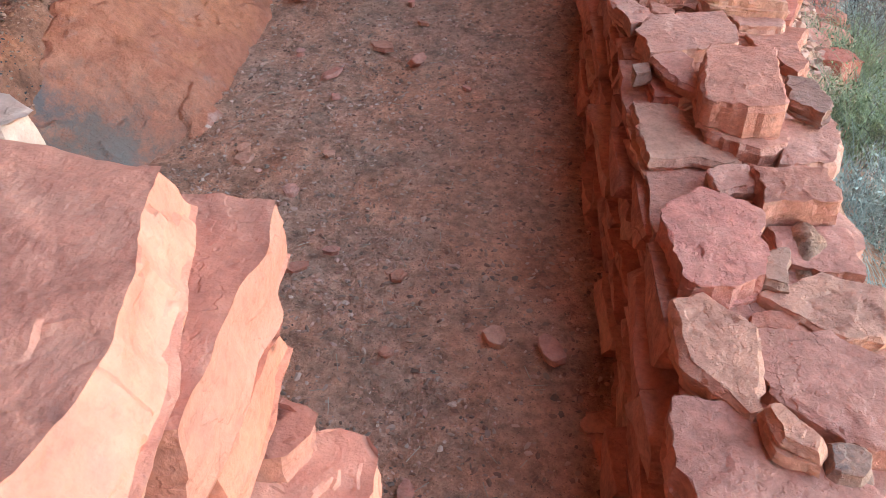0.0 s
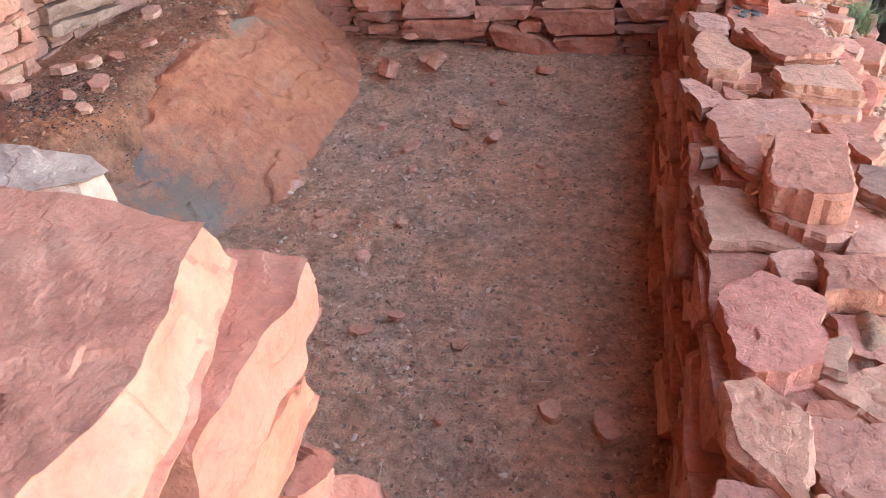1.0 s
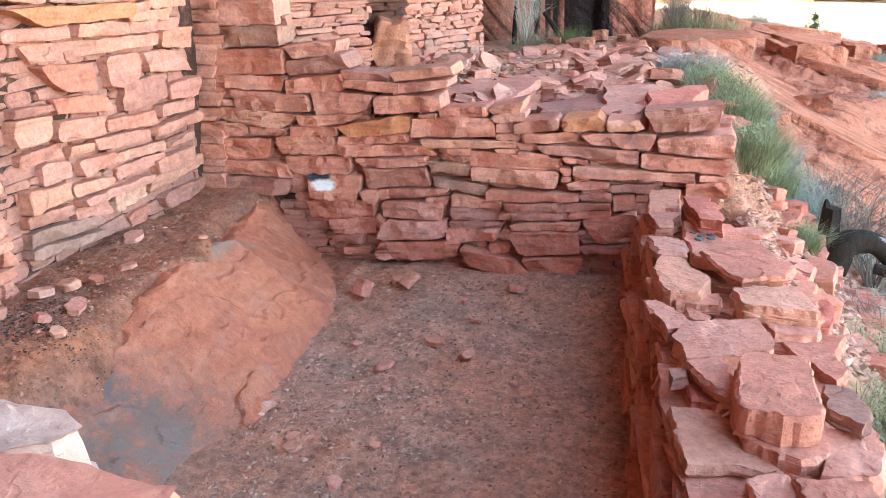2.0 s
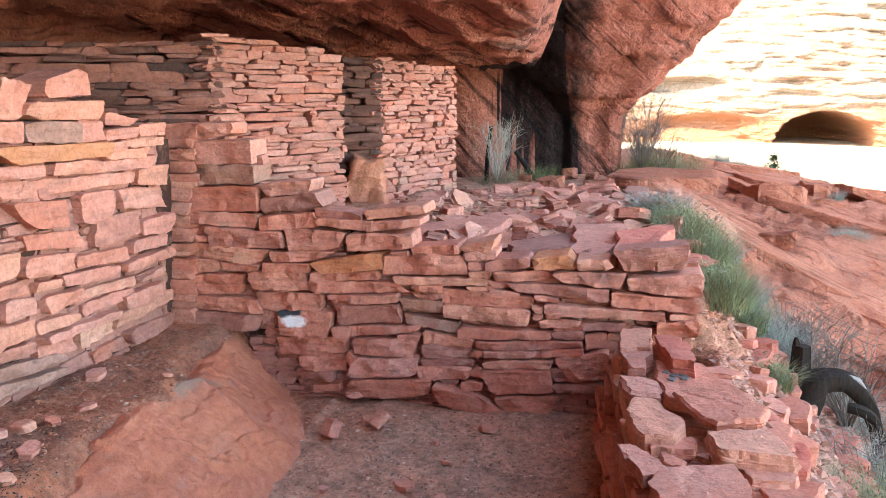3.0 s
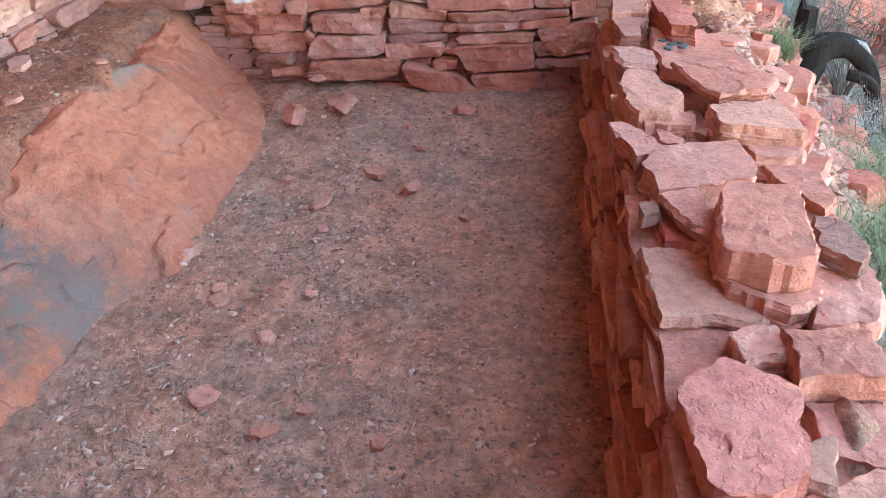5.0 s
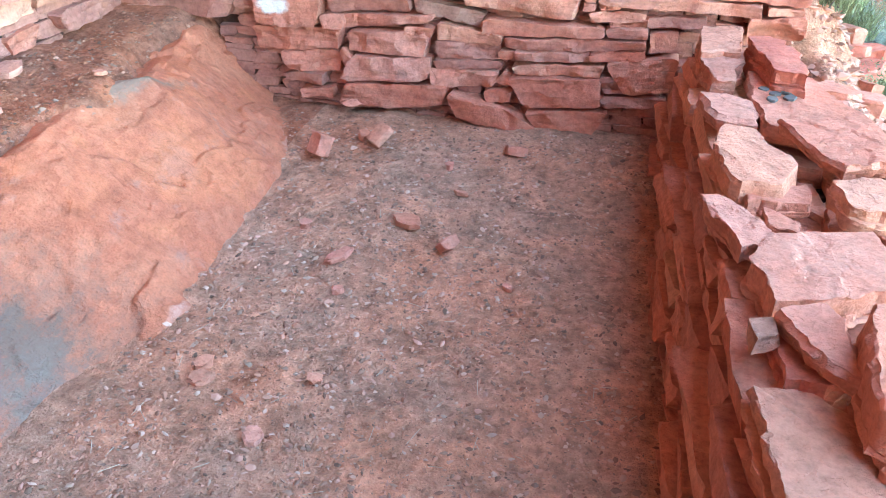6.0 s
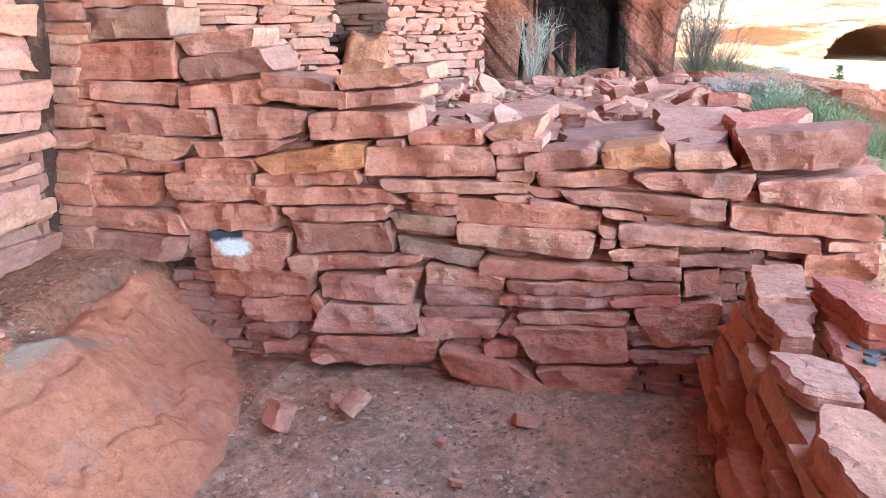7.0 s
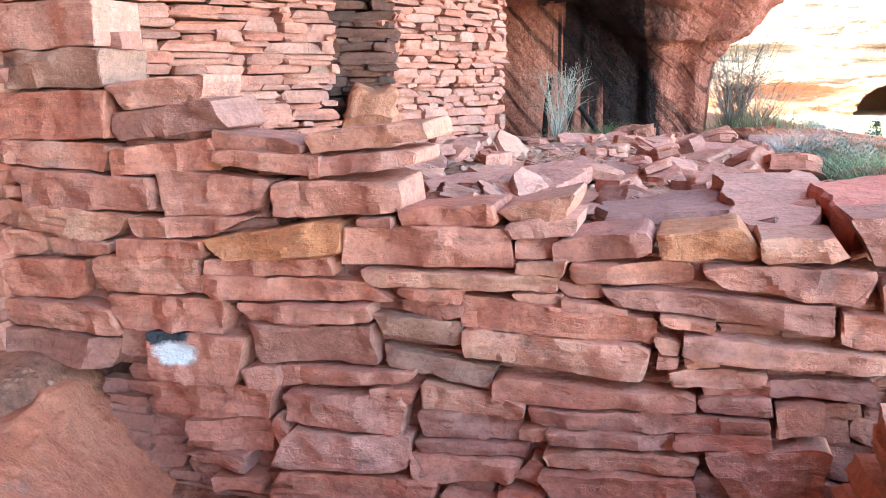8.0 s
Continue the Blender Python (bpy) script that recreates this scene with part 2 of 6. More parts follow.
def fractal(X, Y, seed, scale, octaves=4):
    """Smooth value noise over arrays, about -1 to 1."""
    rng = np.random.default_rng(seed)
    out, amp = 0, 1.0
    for o in range(octaves):
        table = rng.uniform(-1, 1, (64, 64))
        u, v = X * scale + 11.3 * o, Y * scale + 5.7 * o
        i, j = np.floor(u).astype(int), np.floor(v).astype(int)
        a, b = u - i, v - j
        a, b = a * a * (3 - 2 * a), b * b * (3 - 2 * b)
        t = lambda p, q: table[p % 64, q % 64]  # noqa: E731
        out = out + amp * ((t(i, j) * (1 - a) + t(i + 1, j) * a) * (1 - b) + (t(i, j + 1) * (1 - a) + t(i + 1, j + 1) * a) * b)
        amp, scale = amp * 0.5, scale * 2
    return out / 1.6


def step(v, lo, hi):
    t = np.clip((v - lo) / (hi - lo), 0, 1)
    return t * t * (3 - 2 * t)


# ---- ground ----
def ground_height(X, Y):
    n = fractal(X, Y, 3, 2.2)
    fine = fractal(X, Y, 4, 9.0, 3)
    lumps = fractal(X, Y, 6, 16.0, 2)
    room = 0.02 * n + 0.010 * fine + 0.010 * lumps + 0.07 * step(Y, 3.5, 4.5) * step(X, -1.0, 0.2) + 0.05 * step(-X, 0.2, 0.9) * step(Y, 3.4, 4.3)
    bench = 0.44 + 0.04 * n + 0.012 * fine + 0.012 * lumps
    back = 0.22 * step(Y, 3.3, 4.2)
    t = step(-X + 0.10 * n, 1.2 + back, 1.5 + back) * step(Y, 0.6, 1.6)
    z = room * (1 - t) + bench * t
    behind = 0.82 + 0.07 * n + 0.03 * fine - 0.5 * step(Y, 7.5, 13.5)
    t = step(Y, 4.70, 4.82)
    z = z * (1 - t) + behind * t
    away = step(Y, 6.0, 12.0)
    fall = (0.55 - 0.95 * (X - 1.05)) * (1 - away) + (0.22 - 0.17 * (X - 1.0)) * away
    low = -0.75 - 0.12 * (X - 2.4) + 0.25 * step(Y, 7, 12)
    fall = np.maximum(fall, low) - 0.9 * step(X, 6.0, 9.0) + 0.10 * n + 0.03 * fine
    t = step(X + 0.12 * n, 0.80 + 0.3 * step(Y, 5, 10), 1.4 + 1.1 * step(Y, 6, 11))
    t = np.maximum(t, step(X, 0.95, 1.15) * (1 - step(Y, 4.75, 5.2)))
    z = z * (1 - t) + np.maximum(fall, -1.9) * t
    bare = step(X + 0.6 * n, 1.7, 2.6) * step(Y, 6.0, 8.0)
    terrace = fractal(X * 0.6 + 0.3 * Y, Y * 0.5, 8, 0.5, 4) * 3.0
    z = z + bare * 0.09 * (np.floor(terrace * 2) / 2 + 0.5 * step(terrace * 2 % 1, 0.75, 1.0) + 0.25)
    for gap, deep, seed in ((1.3, 0.16, 13), (0.5, 0.07, 14)):
        q = (0.38 * X + 0.9 * Y) / gap + 0.9 * fractal(X * 0.7, Y * 0.7, seed, 0.6, 4)
        q = q - np.floor(q)
        z = z + bare * deep * step(fractal(X, Y, seed + 5, 0.5, 2), -0.25, 0.15) * (step(q, 0.0, 0.07) * (1 - q) - 0.4)
    far = np.maximum(step(Y, 24, 29), step(X, 9, 14))
    z = z * (1 - far) + (-1.9 + 0.35 * step(Y, 38, 56) + 0.25 * fractal(X, Y, 9, 0.12)) * far
    return z


def lines(*spans):
    out = []
    for a, b, n in spans:
        out += list(np.linspace(a, b, n, endpoint=False))
    return np.array(out + [spans[-1][1]])


def dirt_material(name, tones):
    """Trodden red-brown dirt with greyer patches of fine litter, dark specks and a crumbly relief."""
    m, nodes, links, bsdf = material(name)
    pos = nodes.new("ShaderNodeNewGeometry").outputs["Position"]
    patch = noise_node(nodes, links, pos, 1.7, 6, 0.62)
    crumb = noise_node(nodes, links, pos, 26, 7, 0.7)
    grain = noise_node(nodes, links, pos, 190, 3, 0.6)
    tone = ramp(nodes, list(zip((0.34, 0.47, 0.60, 0.72), tones)))
    links.new(patch, tone.inputs["Fac"])
    lumps = ramp(nodes, [(0.30, grey(0.62)), (0.5, grey(1.0)), (0.72, grey(1.3))])
    links.new(crumb, lumps.inputs["Fac"])
    c = mixed(nodes, links, "MULTIPLY", 0.9, tone.outputs["Color"], lumps.outputs["Color"])
    clods = noise_node(nodes, links, pos, 6.5, 6, 0.68)
    shade = ramp(nodes, [(0.34, grey(0.68)), (0.48, grey(0.98)), (0.66, grey(1.32))])
    links.new(clods, shade.inputs["Fac"])
    c = mixed(nodes, links, "MULTIPLY", 0.9, c, shade.outputs["Color"])
    specks = ramp(nodes, [(0.27, grey(0.5)), (0.40, grey(0.95)), (0.62, grey(1.0)), (0.76, grey(1.55))])
    links.new(grain, specks.inputs["Fac"])
    c = mixed(nodes, links, "MULTIPLY", 0.9, c, specks.outputs["Color"])
    links.new(c, bsdf.inputs["Base Color"])
    bsdf.inputs["Roughness"].default_value = 0.95
    bsdf.inputs["Specular IOR Level"].default_value = 0.1
    tall = nodes.new("ShaderNodeMath")
    tall.operation = "MULTIPLY_ADD"
    tall.inputs[1].default_value = 0.3
    links.new(grain, tall.inputs[0])
    heap = nodes.new("ShaderNodeMath")
    heap.operation = "MULTIPLY_ADD"
    heap.inputs[1].default_value = 1.6
    links.new(clods, heap.inputs[0])
    links.new(crumb, heap.inputs[2])
    links.new(heap.outputs[0], tall.inputs[2])
    bump = nodes.new("ShaderNodeBump")
    bump.inputs["Strength"].default_value, bump.inputs["Distance"].default_value = 1.0, 0.02
    links.new(tall.outputs[0], bump.inputs["Height"])
    links.new(bump.outputs["Normal"], bsdf.inputs["Normal"])
    return m


dirt = dirt_material("red_brown_dirt", [(0.50, 0.210, 0.130), (0.48, 0.23, 0.151), (0.40, 0.218, 0.153), (0.47, 0.238, 0.160)])
red_earth = dirt_material("red_earth", [(0.42, 0.135, 0.07), (0.34, 0.13, 0.08), (0.25, 0.115, 0.08), (0.38, 0.15, 0.092)])
gx = lines((-400, -40, 8), (-40, -6, 20), (-6, -2.2, 24), (-2.2, 2.2, 190), (2.2, 6, 60), (6, 14, 50), (14, 60, 24), (60, 500, 10))
gy = lines((-400, -30, 8), (-30, -1, 20), (-1, 5, 230), (5, 10, 80), (10, 30, 190), (30, 80, 24), (80, 600, 10))
ground = sheet("ground", gx, gy, ground_height, dirt)
ground.data.materials.append(slick_rock)
sand = rock_material("pale_canyon_sand", [(0.45, 0.33, 0.23), (0.5, 0.39, 0.29)], grain=12, strata=1, stain=0.2, stain_colour=(0.3, 0.25, 0.12), per_piece=False, size=6.0)
ground.data.materials.append(sand)
ground.data.materials.append(red_earth)
for p in ground.data.polygons:
    cx, cy, cz = p.center
    n = noise.noise((cx * 0.8, cy * 0.8, 0))
    if -2.2 < cx < -1.02 and 1.2 < cy < 4.75:
        p.material_index = 3
    elif cy > 29 or cx > 12:
        p.material_index = 2
    elif (cx + 0.5 * n > 1.9 and cy + n > 6.6) or (cx + 0.4 * n > 1.0 and cy > 11.5):
        p.material_index = 1
tagged(ground, "red-brown dirt floor running out to bare red slickrock", "ground", kind="structure")


# ---- cliff over the ruin ----
def lip(Y):
    # South of y = 5 the lip is unseen, drawn to shape the light.
    return np.where(Y > 5, 0.68 - 0.109 * (Y - 0.28), 0.17 + 1.0 * step(-Y, -5.0, -2.8) - 2.2 * step(-Y, -1.9, -0.5)) + 1.3 * np.clip(-5.5 - Y, 0, 6)


def overhang(X, Y):
    n = fractal(X + 0.5 * Y, Y, 21, 0.6, 5)
    m = fractal(X * 1.0 + 0.8 * Y, Y * 2.0 - X, 22, 1.3, 4)
    L = lip(Y) + 0.12 * m
    past = X - L
    c1 = 2.25 + 0.085 * np.maximum(10 - Y, -0.5) + 0.03 * np.maximum(0, Y - 10.5) + 1.1 * np.clip(5.4 - Y, 0, 0.9) + 0.16 * n + 0.05 * m + 1.4 * step(past, -0.25, 0.35) + 8 * np.maximum(0, past - 0.3)
    ribs = fractal(X * 0.5 + 1.2 * Y, X * 0.8 - 0.5 * Y, 23, 1.6, 4)
    c1 = c1 + 0.10 * np.abs(ribs)
    # tilted beds stand out as ragged ridges
    for gap, deep, seed in ((0.62, 0.16, 24), (0.33, 0.09, 25)):
        q = (0.92 * X - 0.26 * Y + 0.4 * c1) / gap + 1.1 * fractal(X * 0.8, Y * 0.35, seed, 0.9, 4)
        q = q - np.floor(q)
        c1 = c1 + deep * step(fractal(X * 1.0, Y * 0.5, seed + 5, 0.9, 3), -0.45, 0.2) * (step(q, 0.0, 0.16) * (1 - q) - 0.35)
    # The second drop closes the unseen south, added to keep light out.
    c1 = c1 - 5 * np.maximum(0, -4.8 - X + 0.3 * n) - 4 * np.maximum(0, -7.0 - Y + 0.3 * n)
    angle = np.arctan2(X + 0.45, 16.5 - Y)
    d = np.hypot((X + 0.45), (Y - 16.5)) + 0.14 * m + 0.22 * fractal(angle * 1.2, 0.2 * Y, 27, 2.0, 4)
    t = d - 0.9
    c2 = np.where(t > 0, 1.35 + 0.8 * t + 0.12 * t * t + 0.16 * n + 0.10 * np.abs(m) + 9 * np.maximum(0, t - 3.6), 1.35 + 14 * t)
    for gap, seed in ((0.5, 29), (0.23, 30)):
        q = c2 / gap + 0.9 * fractal(X, Y, seed, 0.8, 4)
        q = q - np.floor(q)
        c2 = c2 + np.where(t > 0.1, 0.55 * gap * (step(q, 0.0, 0.75) - q), 0.0)
    B = 15.0 + 0.45 * np.clip(X + 2.0, -1.0, 3.0) + 0.25 * ribs + 60 * step(X, 0.1, 0.4)
    c3 = 3.4 - 14 * (Y + 0.15 * m - B)
    return np.clip(np.minimum(np.minimum(c1, c2), np.maximum(c3, -3)), -3, 10.5)


us, vs = lines((0, 0.5, 18), (0.5, 1.0, 320)), lines((-40, -2, 16), (-2, 3, 16), (3, 14, 190), (14, 18.4, 70), (18.4, 24, 8))
U, V = np.meshgrid(us, vs, indexing="ij")
XE = lip(V) + 3.3 + 5.5 * step(V, 11.0, 14.5)
OX = -14 + U * (XE + 14)
OZ = overhang(OX, V)
nv = len(vs)
k = np.arange((len(us) - 1) * nv).reshape(len(us) - 1, nv)[:, :-1].ravel()
me = bpy.data.meshes.new("cliff_overhang")
me.from_pydata(np.stack([OX, V, OZ], -1).reshape(-1, 3).tolist(), [], np.stack([k, k + 1, k + nv + 1, k + nv], 1).tolist())
me.polygons.foreach_set("use_smooth", [True] * len(me.polygons))
me.materials.append(cliff_rock)
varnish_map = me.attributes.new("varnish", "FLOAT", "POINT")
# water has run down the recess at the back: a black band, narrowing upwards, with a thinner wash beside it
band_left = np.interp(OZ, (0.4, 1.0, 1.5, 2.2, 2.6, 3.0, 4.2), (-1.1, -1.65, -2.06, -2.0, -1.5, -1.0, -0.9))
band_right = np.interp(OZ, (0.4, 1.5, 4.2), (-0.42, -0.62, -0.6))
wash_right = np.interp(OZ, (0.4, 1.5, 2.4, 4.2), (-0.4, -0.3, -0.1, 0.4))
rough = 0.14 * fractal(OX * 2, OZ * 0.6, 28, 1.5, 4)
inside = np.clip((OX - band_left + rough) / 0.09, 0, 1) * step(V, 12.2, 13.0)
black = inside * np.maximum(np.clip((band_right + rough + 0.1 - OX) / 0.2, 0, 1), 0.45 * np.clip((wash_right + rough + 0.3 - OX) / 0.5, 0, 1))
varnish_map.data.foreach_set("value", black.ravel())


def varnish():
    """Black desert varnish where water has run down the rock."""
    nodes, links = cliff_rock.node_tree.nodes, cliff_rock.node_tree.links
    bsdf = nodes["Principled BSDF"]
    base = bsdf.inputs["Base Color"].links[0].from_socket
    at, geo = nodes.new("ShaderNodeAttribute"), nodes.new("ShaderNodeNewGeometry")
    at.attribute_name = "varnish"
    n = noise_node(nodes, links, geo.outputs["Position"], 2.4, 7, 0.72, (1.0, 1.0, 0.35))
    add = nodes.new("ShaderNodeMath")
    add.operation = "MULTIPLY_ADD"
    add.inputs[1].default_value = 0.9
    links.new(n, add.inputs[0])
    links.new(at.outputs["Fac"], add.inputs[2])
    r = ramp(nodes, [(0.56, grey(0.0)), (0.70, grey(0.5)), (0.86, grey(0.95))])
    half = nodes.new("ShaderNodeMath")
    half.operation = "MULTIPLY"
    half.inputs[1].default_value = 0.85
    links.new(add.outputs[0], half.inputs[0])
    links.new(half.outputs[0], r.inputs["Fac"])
    # Blacker than the varnish itself, so the colour holds the recess's shade too.
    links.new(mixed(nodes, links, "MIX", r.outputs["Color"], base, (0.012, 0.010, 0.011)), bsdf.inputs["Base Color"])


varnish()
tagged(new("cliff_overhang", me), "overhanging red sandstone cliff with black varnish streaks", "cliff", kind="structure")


# ---- canyon wall across the wash ----
def canyon_wall():
    xs, zs = np.concatenate([np.linspace(-60, -2, 20), np.linspace(-1.5, 30, 190), np.linspace(32, 130, 30)]), np.concatenate([np.linspace(-2.5, 14, 210), np.linspace(14.5, 60, 20)])
    X, Z = np.meshgrid(xs, zs, indexing="ij")
    Y = 60 + 0.12 * np.maximum(0, X - 20) + 3 * fractal(X, Z * 0.3, 31, 0.06)
    Y += 0.2 * fractal(X * 0.3, Z * 1.0, 32, 0.8, 4) + 0.35 * np.maximum(0, Z - 3)
    cave = np.clip(1 - ((X - 13) / 3.2) ** 2 - (np.maximum(0, Z + 1.5) / 2.2) ** 2, 0, 1)
    slot = np.clip(1 - ((X - 5.3) / 3.8) ** 2 - ((Z + 0.2) / 0.8) ** 2, 0, 1)
    slot2 = np.clip(1 - ((X - 3.8) / 3.0) ** 2 - ((Z - 2.4) / 0.8) ** 2, 0, 1)
    for gap, deep, seed in ((1.7, 0.30, 37), (0.7, 0.16, 38), (0.3, 0.08, 39)):
        q = (Z + 0.07 * X) / gap + 1.2 * fractal(X * 0.25, Z * 0.8, seed, 0.5, 4)
        q = q - np.floor(q)
        Y -= deep * step(fractal(X * 0.3, Z * 1.2, seed + 5, 0.4, 3), -0.4, 0.1) * step(q, 0.0, 0.10) * (1 - q)
    Y += 0.5 * np.abs(fractal(X * 0.7 + 0.4 * Z, Z * 1.6, 44, 0.7, 4))
    Y += 12 * np.sqrt(cave) + 1.6 * slot + 1.3 * slot2
    nz = len(zs)
    i = np.arange((len(xs) - 1) * nz).reshape(len(xs) - 1, nz)[:, :-1].ravel()
    me = bpy.data.meshes.new("canyon_wall")
    me.from_pydata(np.stack([X, Y, Z], -1).reshape(-1, 3).tolist(), [], np.stack([i, i + nz, i + nz + 1, i + 1], 1).tolist())
    me.polygons.foreach_set("use_smooth", [True] * len(me.polygons))
    me.materials.append(pale_rock)
    tagged(new("canyon_wall", me), "sunlit pale sandstone canyon wall with alcoves", "cliff", kind="structure")


def orange_foot():
    """The redder bed at the foot of the canyon wall."""
    nodes, links = pale_rock.node_tree.nodes, pale_rock.node_tree.links
    bsdf = nodes["Principled BSDF"]
    base = bsdf.inputs["Base Color"].links[0].from_socket
    geo, split = nodes.new("ShaderNodeNewGeometry"), nodes.new("ShaderNodeSeparateXYZ")
    links.new(geo.outputs["Position"], split.inputs[0])
    n = noise_node(nodes, links, geo.outputs["Position"], 0.5, 5, 0.6, (0.4, 0.4, 2.0))
    add = nodes.new("ShaderNodeMath")
    add.operation = "MULTIPLY_ADD"
    add.inputs[1].default_value = 3.0
    links.new(n, add.inputs[0])
    links.new(split.outputs["Z"], add.inputs[2])
    fit = nodes.new("ShaderNodeMapRange")
    fit.inputs["From Min"].default_value, fit.inputs["From Max"].default_value = 1.6, 3.0
    fit.inputs["To Min"].default_value, fit.inputs["To Max"].default_value = 0.85, 0.0
    links.new(add.outputs[0], fit.inputs["Value"])
    links.new(mixed(nodes, links, "MIX", fit.outputs["Result"], base, (0.46, 0.19, 0.10)), bsdf.inputs["Base Color"])


orange_foot()
canyon_wall()


# ---- masonry ----
def masonry(parent, a, b, base, top, hs, ls, seed, mat, depth=0.22, lean=0.0, kinds=14, skip=None, out=0.012):
    """Rough courses of flat stones from a to b, seen from the right-hand side of that way; base and top are heights along it."""
    rng = random.Random(seed)
    a, b = Vector((*a, 0)), Vector((*b, 0))
    length, way = (b - a).length, (b - a).normalized()
    face = Vector((way.y, -way.x, 0))
    turn = Matrix((way, -face, Vector((0, 0, 1)))).transposed().to_4x4()
    zmax = max(top(s / 20 * length) for s in range(21))
    z = min(base(s / 20 * length) for s in range(21)) - 0.02
    while z < zmax:
        h = rng.uniform(*hs)
        s = rng.uniform(-0.1, 0.0)
        while s < length - 0.02:
            w = rng.uniform(*ls) * (1.25 if h > hs[0] * 0.6 + hs[1] * 0.4 else 0.9)
            w = min(w, length - s + rng.uniform(0.0, 0.04))
            mid = s + w / 2
            hh = h * rng.uniform(0.82, 1.0)
            if w > 0.03 and z + hh * 0.6 < top(mid) and z + hh > base(mid) - 0.02 and not (skip and skip(mid, z + hh / 2)):
                split = rng.random() < 0.3 and h > 0.055
                cut = rng.uniform(0.35, 0.65)
                for j in range(2 if split else 1):
                    h1 = hh * (cut, 1 - cut)[j] if split else hh
                    d = depth * rng.uniform(0.85, 1.1)
                    p = a + way * mid + face * (rng.uniform(-out, out) - lean * (z - base(mid)) - d / 2) + Vector((0, 0, z + (hh - h1 / 2 if j else h1 / 2)))
                    ob = new("stone", pool(rng.choice(mat) if isinstance(mat, tuple) else mat, rng.randrange(kinds)))
                    ob.parent = parent
                    ob.matrix_basis = Matrix.Translation(p) @ turn @ pose(0, 0, 0, rng.uniform(-3, 3), rng.uniform(-2.2, 2.2), rng.uniform(-4, 4)) @ Matrix.Diagonal((w + 0.004, d, h1 + 0.003, 1))
            s += w
        z += h
    return parent


def thing(name, label, category, group="", kind="", at=None):
    ob = new(name)
    ob.empty_display_size = 0.1
    if at:
        ob.location = at
    return tagged(ob, label, category, group, kind)


def box(name, lo, hi, mat, parent=None):
    bm = bmesh.new()
    bmesh.ops.create_cube(bm, size=1.0)
    for v in bm.verts:
        v.co = Vector([l + (c + 0.5) * (h - l) for c, l, h in zip(v.co, lo, hi)])
    return part(name, bm, mat, parent)


# ---- shaped stones ----
def smooth(me, angle=34):
    me.polygons.foreach_set("use_smooth", [True] * len(me.polygons))
    me.set_sharp_from_angle(angle=radians(angle))
    return me


def block_mesh(w, h, d, grow, lean_l, lean_r, seed):
    """A wall stone, its face towards -y: w long, h high (by grow higher at its right end), ends leaning, edges chipped."""
    rng = np.random.default_rng(seed)
    nx, nz = int(min(30, max(6, w / 0.013))), int(min(12, max(4, h / 0.009)))
    seg = (nx, 3, nz)
    pts, faces = lattice(seg)
    e = min(0.006, 0.11 * h)
    ax, az, ay = 2 * e / w, 2 * e / h, 2 * e / d
    u = pts.copy()
    for c, n, a in ((0, nx, ax), (2, nz, az), (1, 3, ay)):
        k = np.rint((u[:, c] + 1) / 2 * n)
        inner = -1 + a + (2 - 2 * a) * np.clip((k - 1) / max(1, n - 2), 0, 1)
        u[:, c] = np.where(k == 0, -1, np.where(k == n, 1, inner))
    ends = np.abs(u) > 0.999
    pull = np.choose(ends.sum(1), [0.0, 0.0, 0.45, 0.75])
    chip = pull * rng.uniform(0.5, 1.9, len(u))
    for c, a in ((0, ax), (1, ay), (2, az)):
        u[:, c] -= np.sign(u[:, c]) * ends[:, c] * chip * a
    x, y, z = u[:, 0], u[:, 1], u[:, 2]
    half = h / 2 * (1 + grow * x / 2)
    X = x * w / 2 + z / 2 * np.where(x > 0, lean_r * x, -lean_l * x)
    Z = z * half
    Y = y * d / 2
    p = np.stack([X, Y, Z], 1)
    # uneven outline, and a face broken along its beds
    p[:, 2] += ends[:, 2] * z * (0.03 * h * waves(rng, p * [1, 0, 0], 14) + 0.003 * waves(rng, p, 45))
    p[:, 0] += ends[:, 0] * x * 0.006 * waves(rng, p * [0, 1, 1], 30)
    bed = np.sin(p[:, 2] * rng.uniform(120, 260) + 2 * waves(rng, p, 8))
    slope = rng.uniform(-0.14, 0.14)
    front = np.clip(0.5 - y, 0, 1)
    p[:, 1] += front * (0.005 * waves(rng, p * [1, 0, 1.6], 14) + 0.003 * waves(rng, p, 45) + 0.002 * bed + slope * p[:, 2] + rng.uniform(-0.05, 0.05) * p[:, 0])
    p = chipped(rng, p, 9, min(0.014, 0.17 * h), (0.8, 1.0, 1.2))
    # the face is split off along a few planes
    for _ in range(int(4 + 14 * w)):
        n = np.array([rng.normal(0, 0.28), -1.0, rng.normal(0, 0.45)])
        n /= np.linalg.norm(n)
        at = np.array([rng.uniform(-0.55, 0.55) * w, 0, rng.uniform(-0.6, 0.6) * h])
        face = p[front > 0.9]
        level = (face @ n)[np.argmin(np.hypot(face[:, 0] - at[0], face[:, 2] - at[2]))] - rng.uniform(0.0, 0.004)
        near = np.hypot(p[:, 0] - at[0], p[:, 2] - at[2])
        over = np.clip(p @ n - level - 0.6 * np.maximum(0, near - 0.05), 0, 0.016) * front
        p[:, 1] += over
    p[:, 1] += front * 0.0015 * waves(rng, p, 130)
    me = bpy.data.meshes.new("stone")
    me.from_pydata(p.tolist(), [], faces)
    return smooth(me, 22)


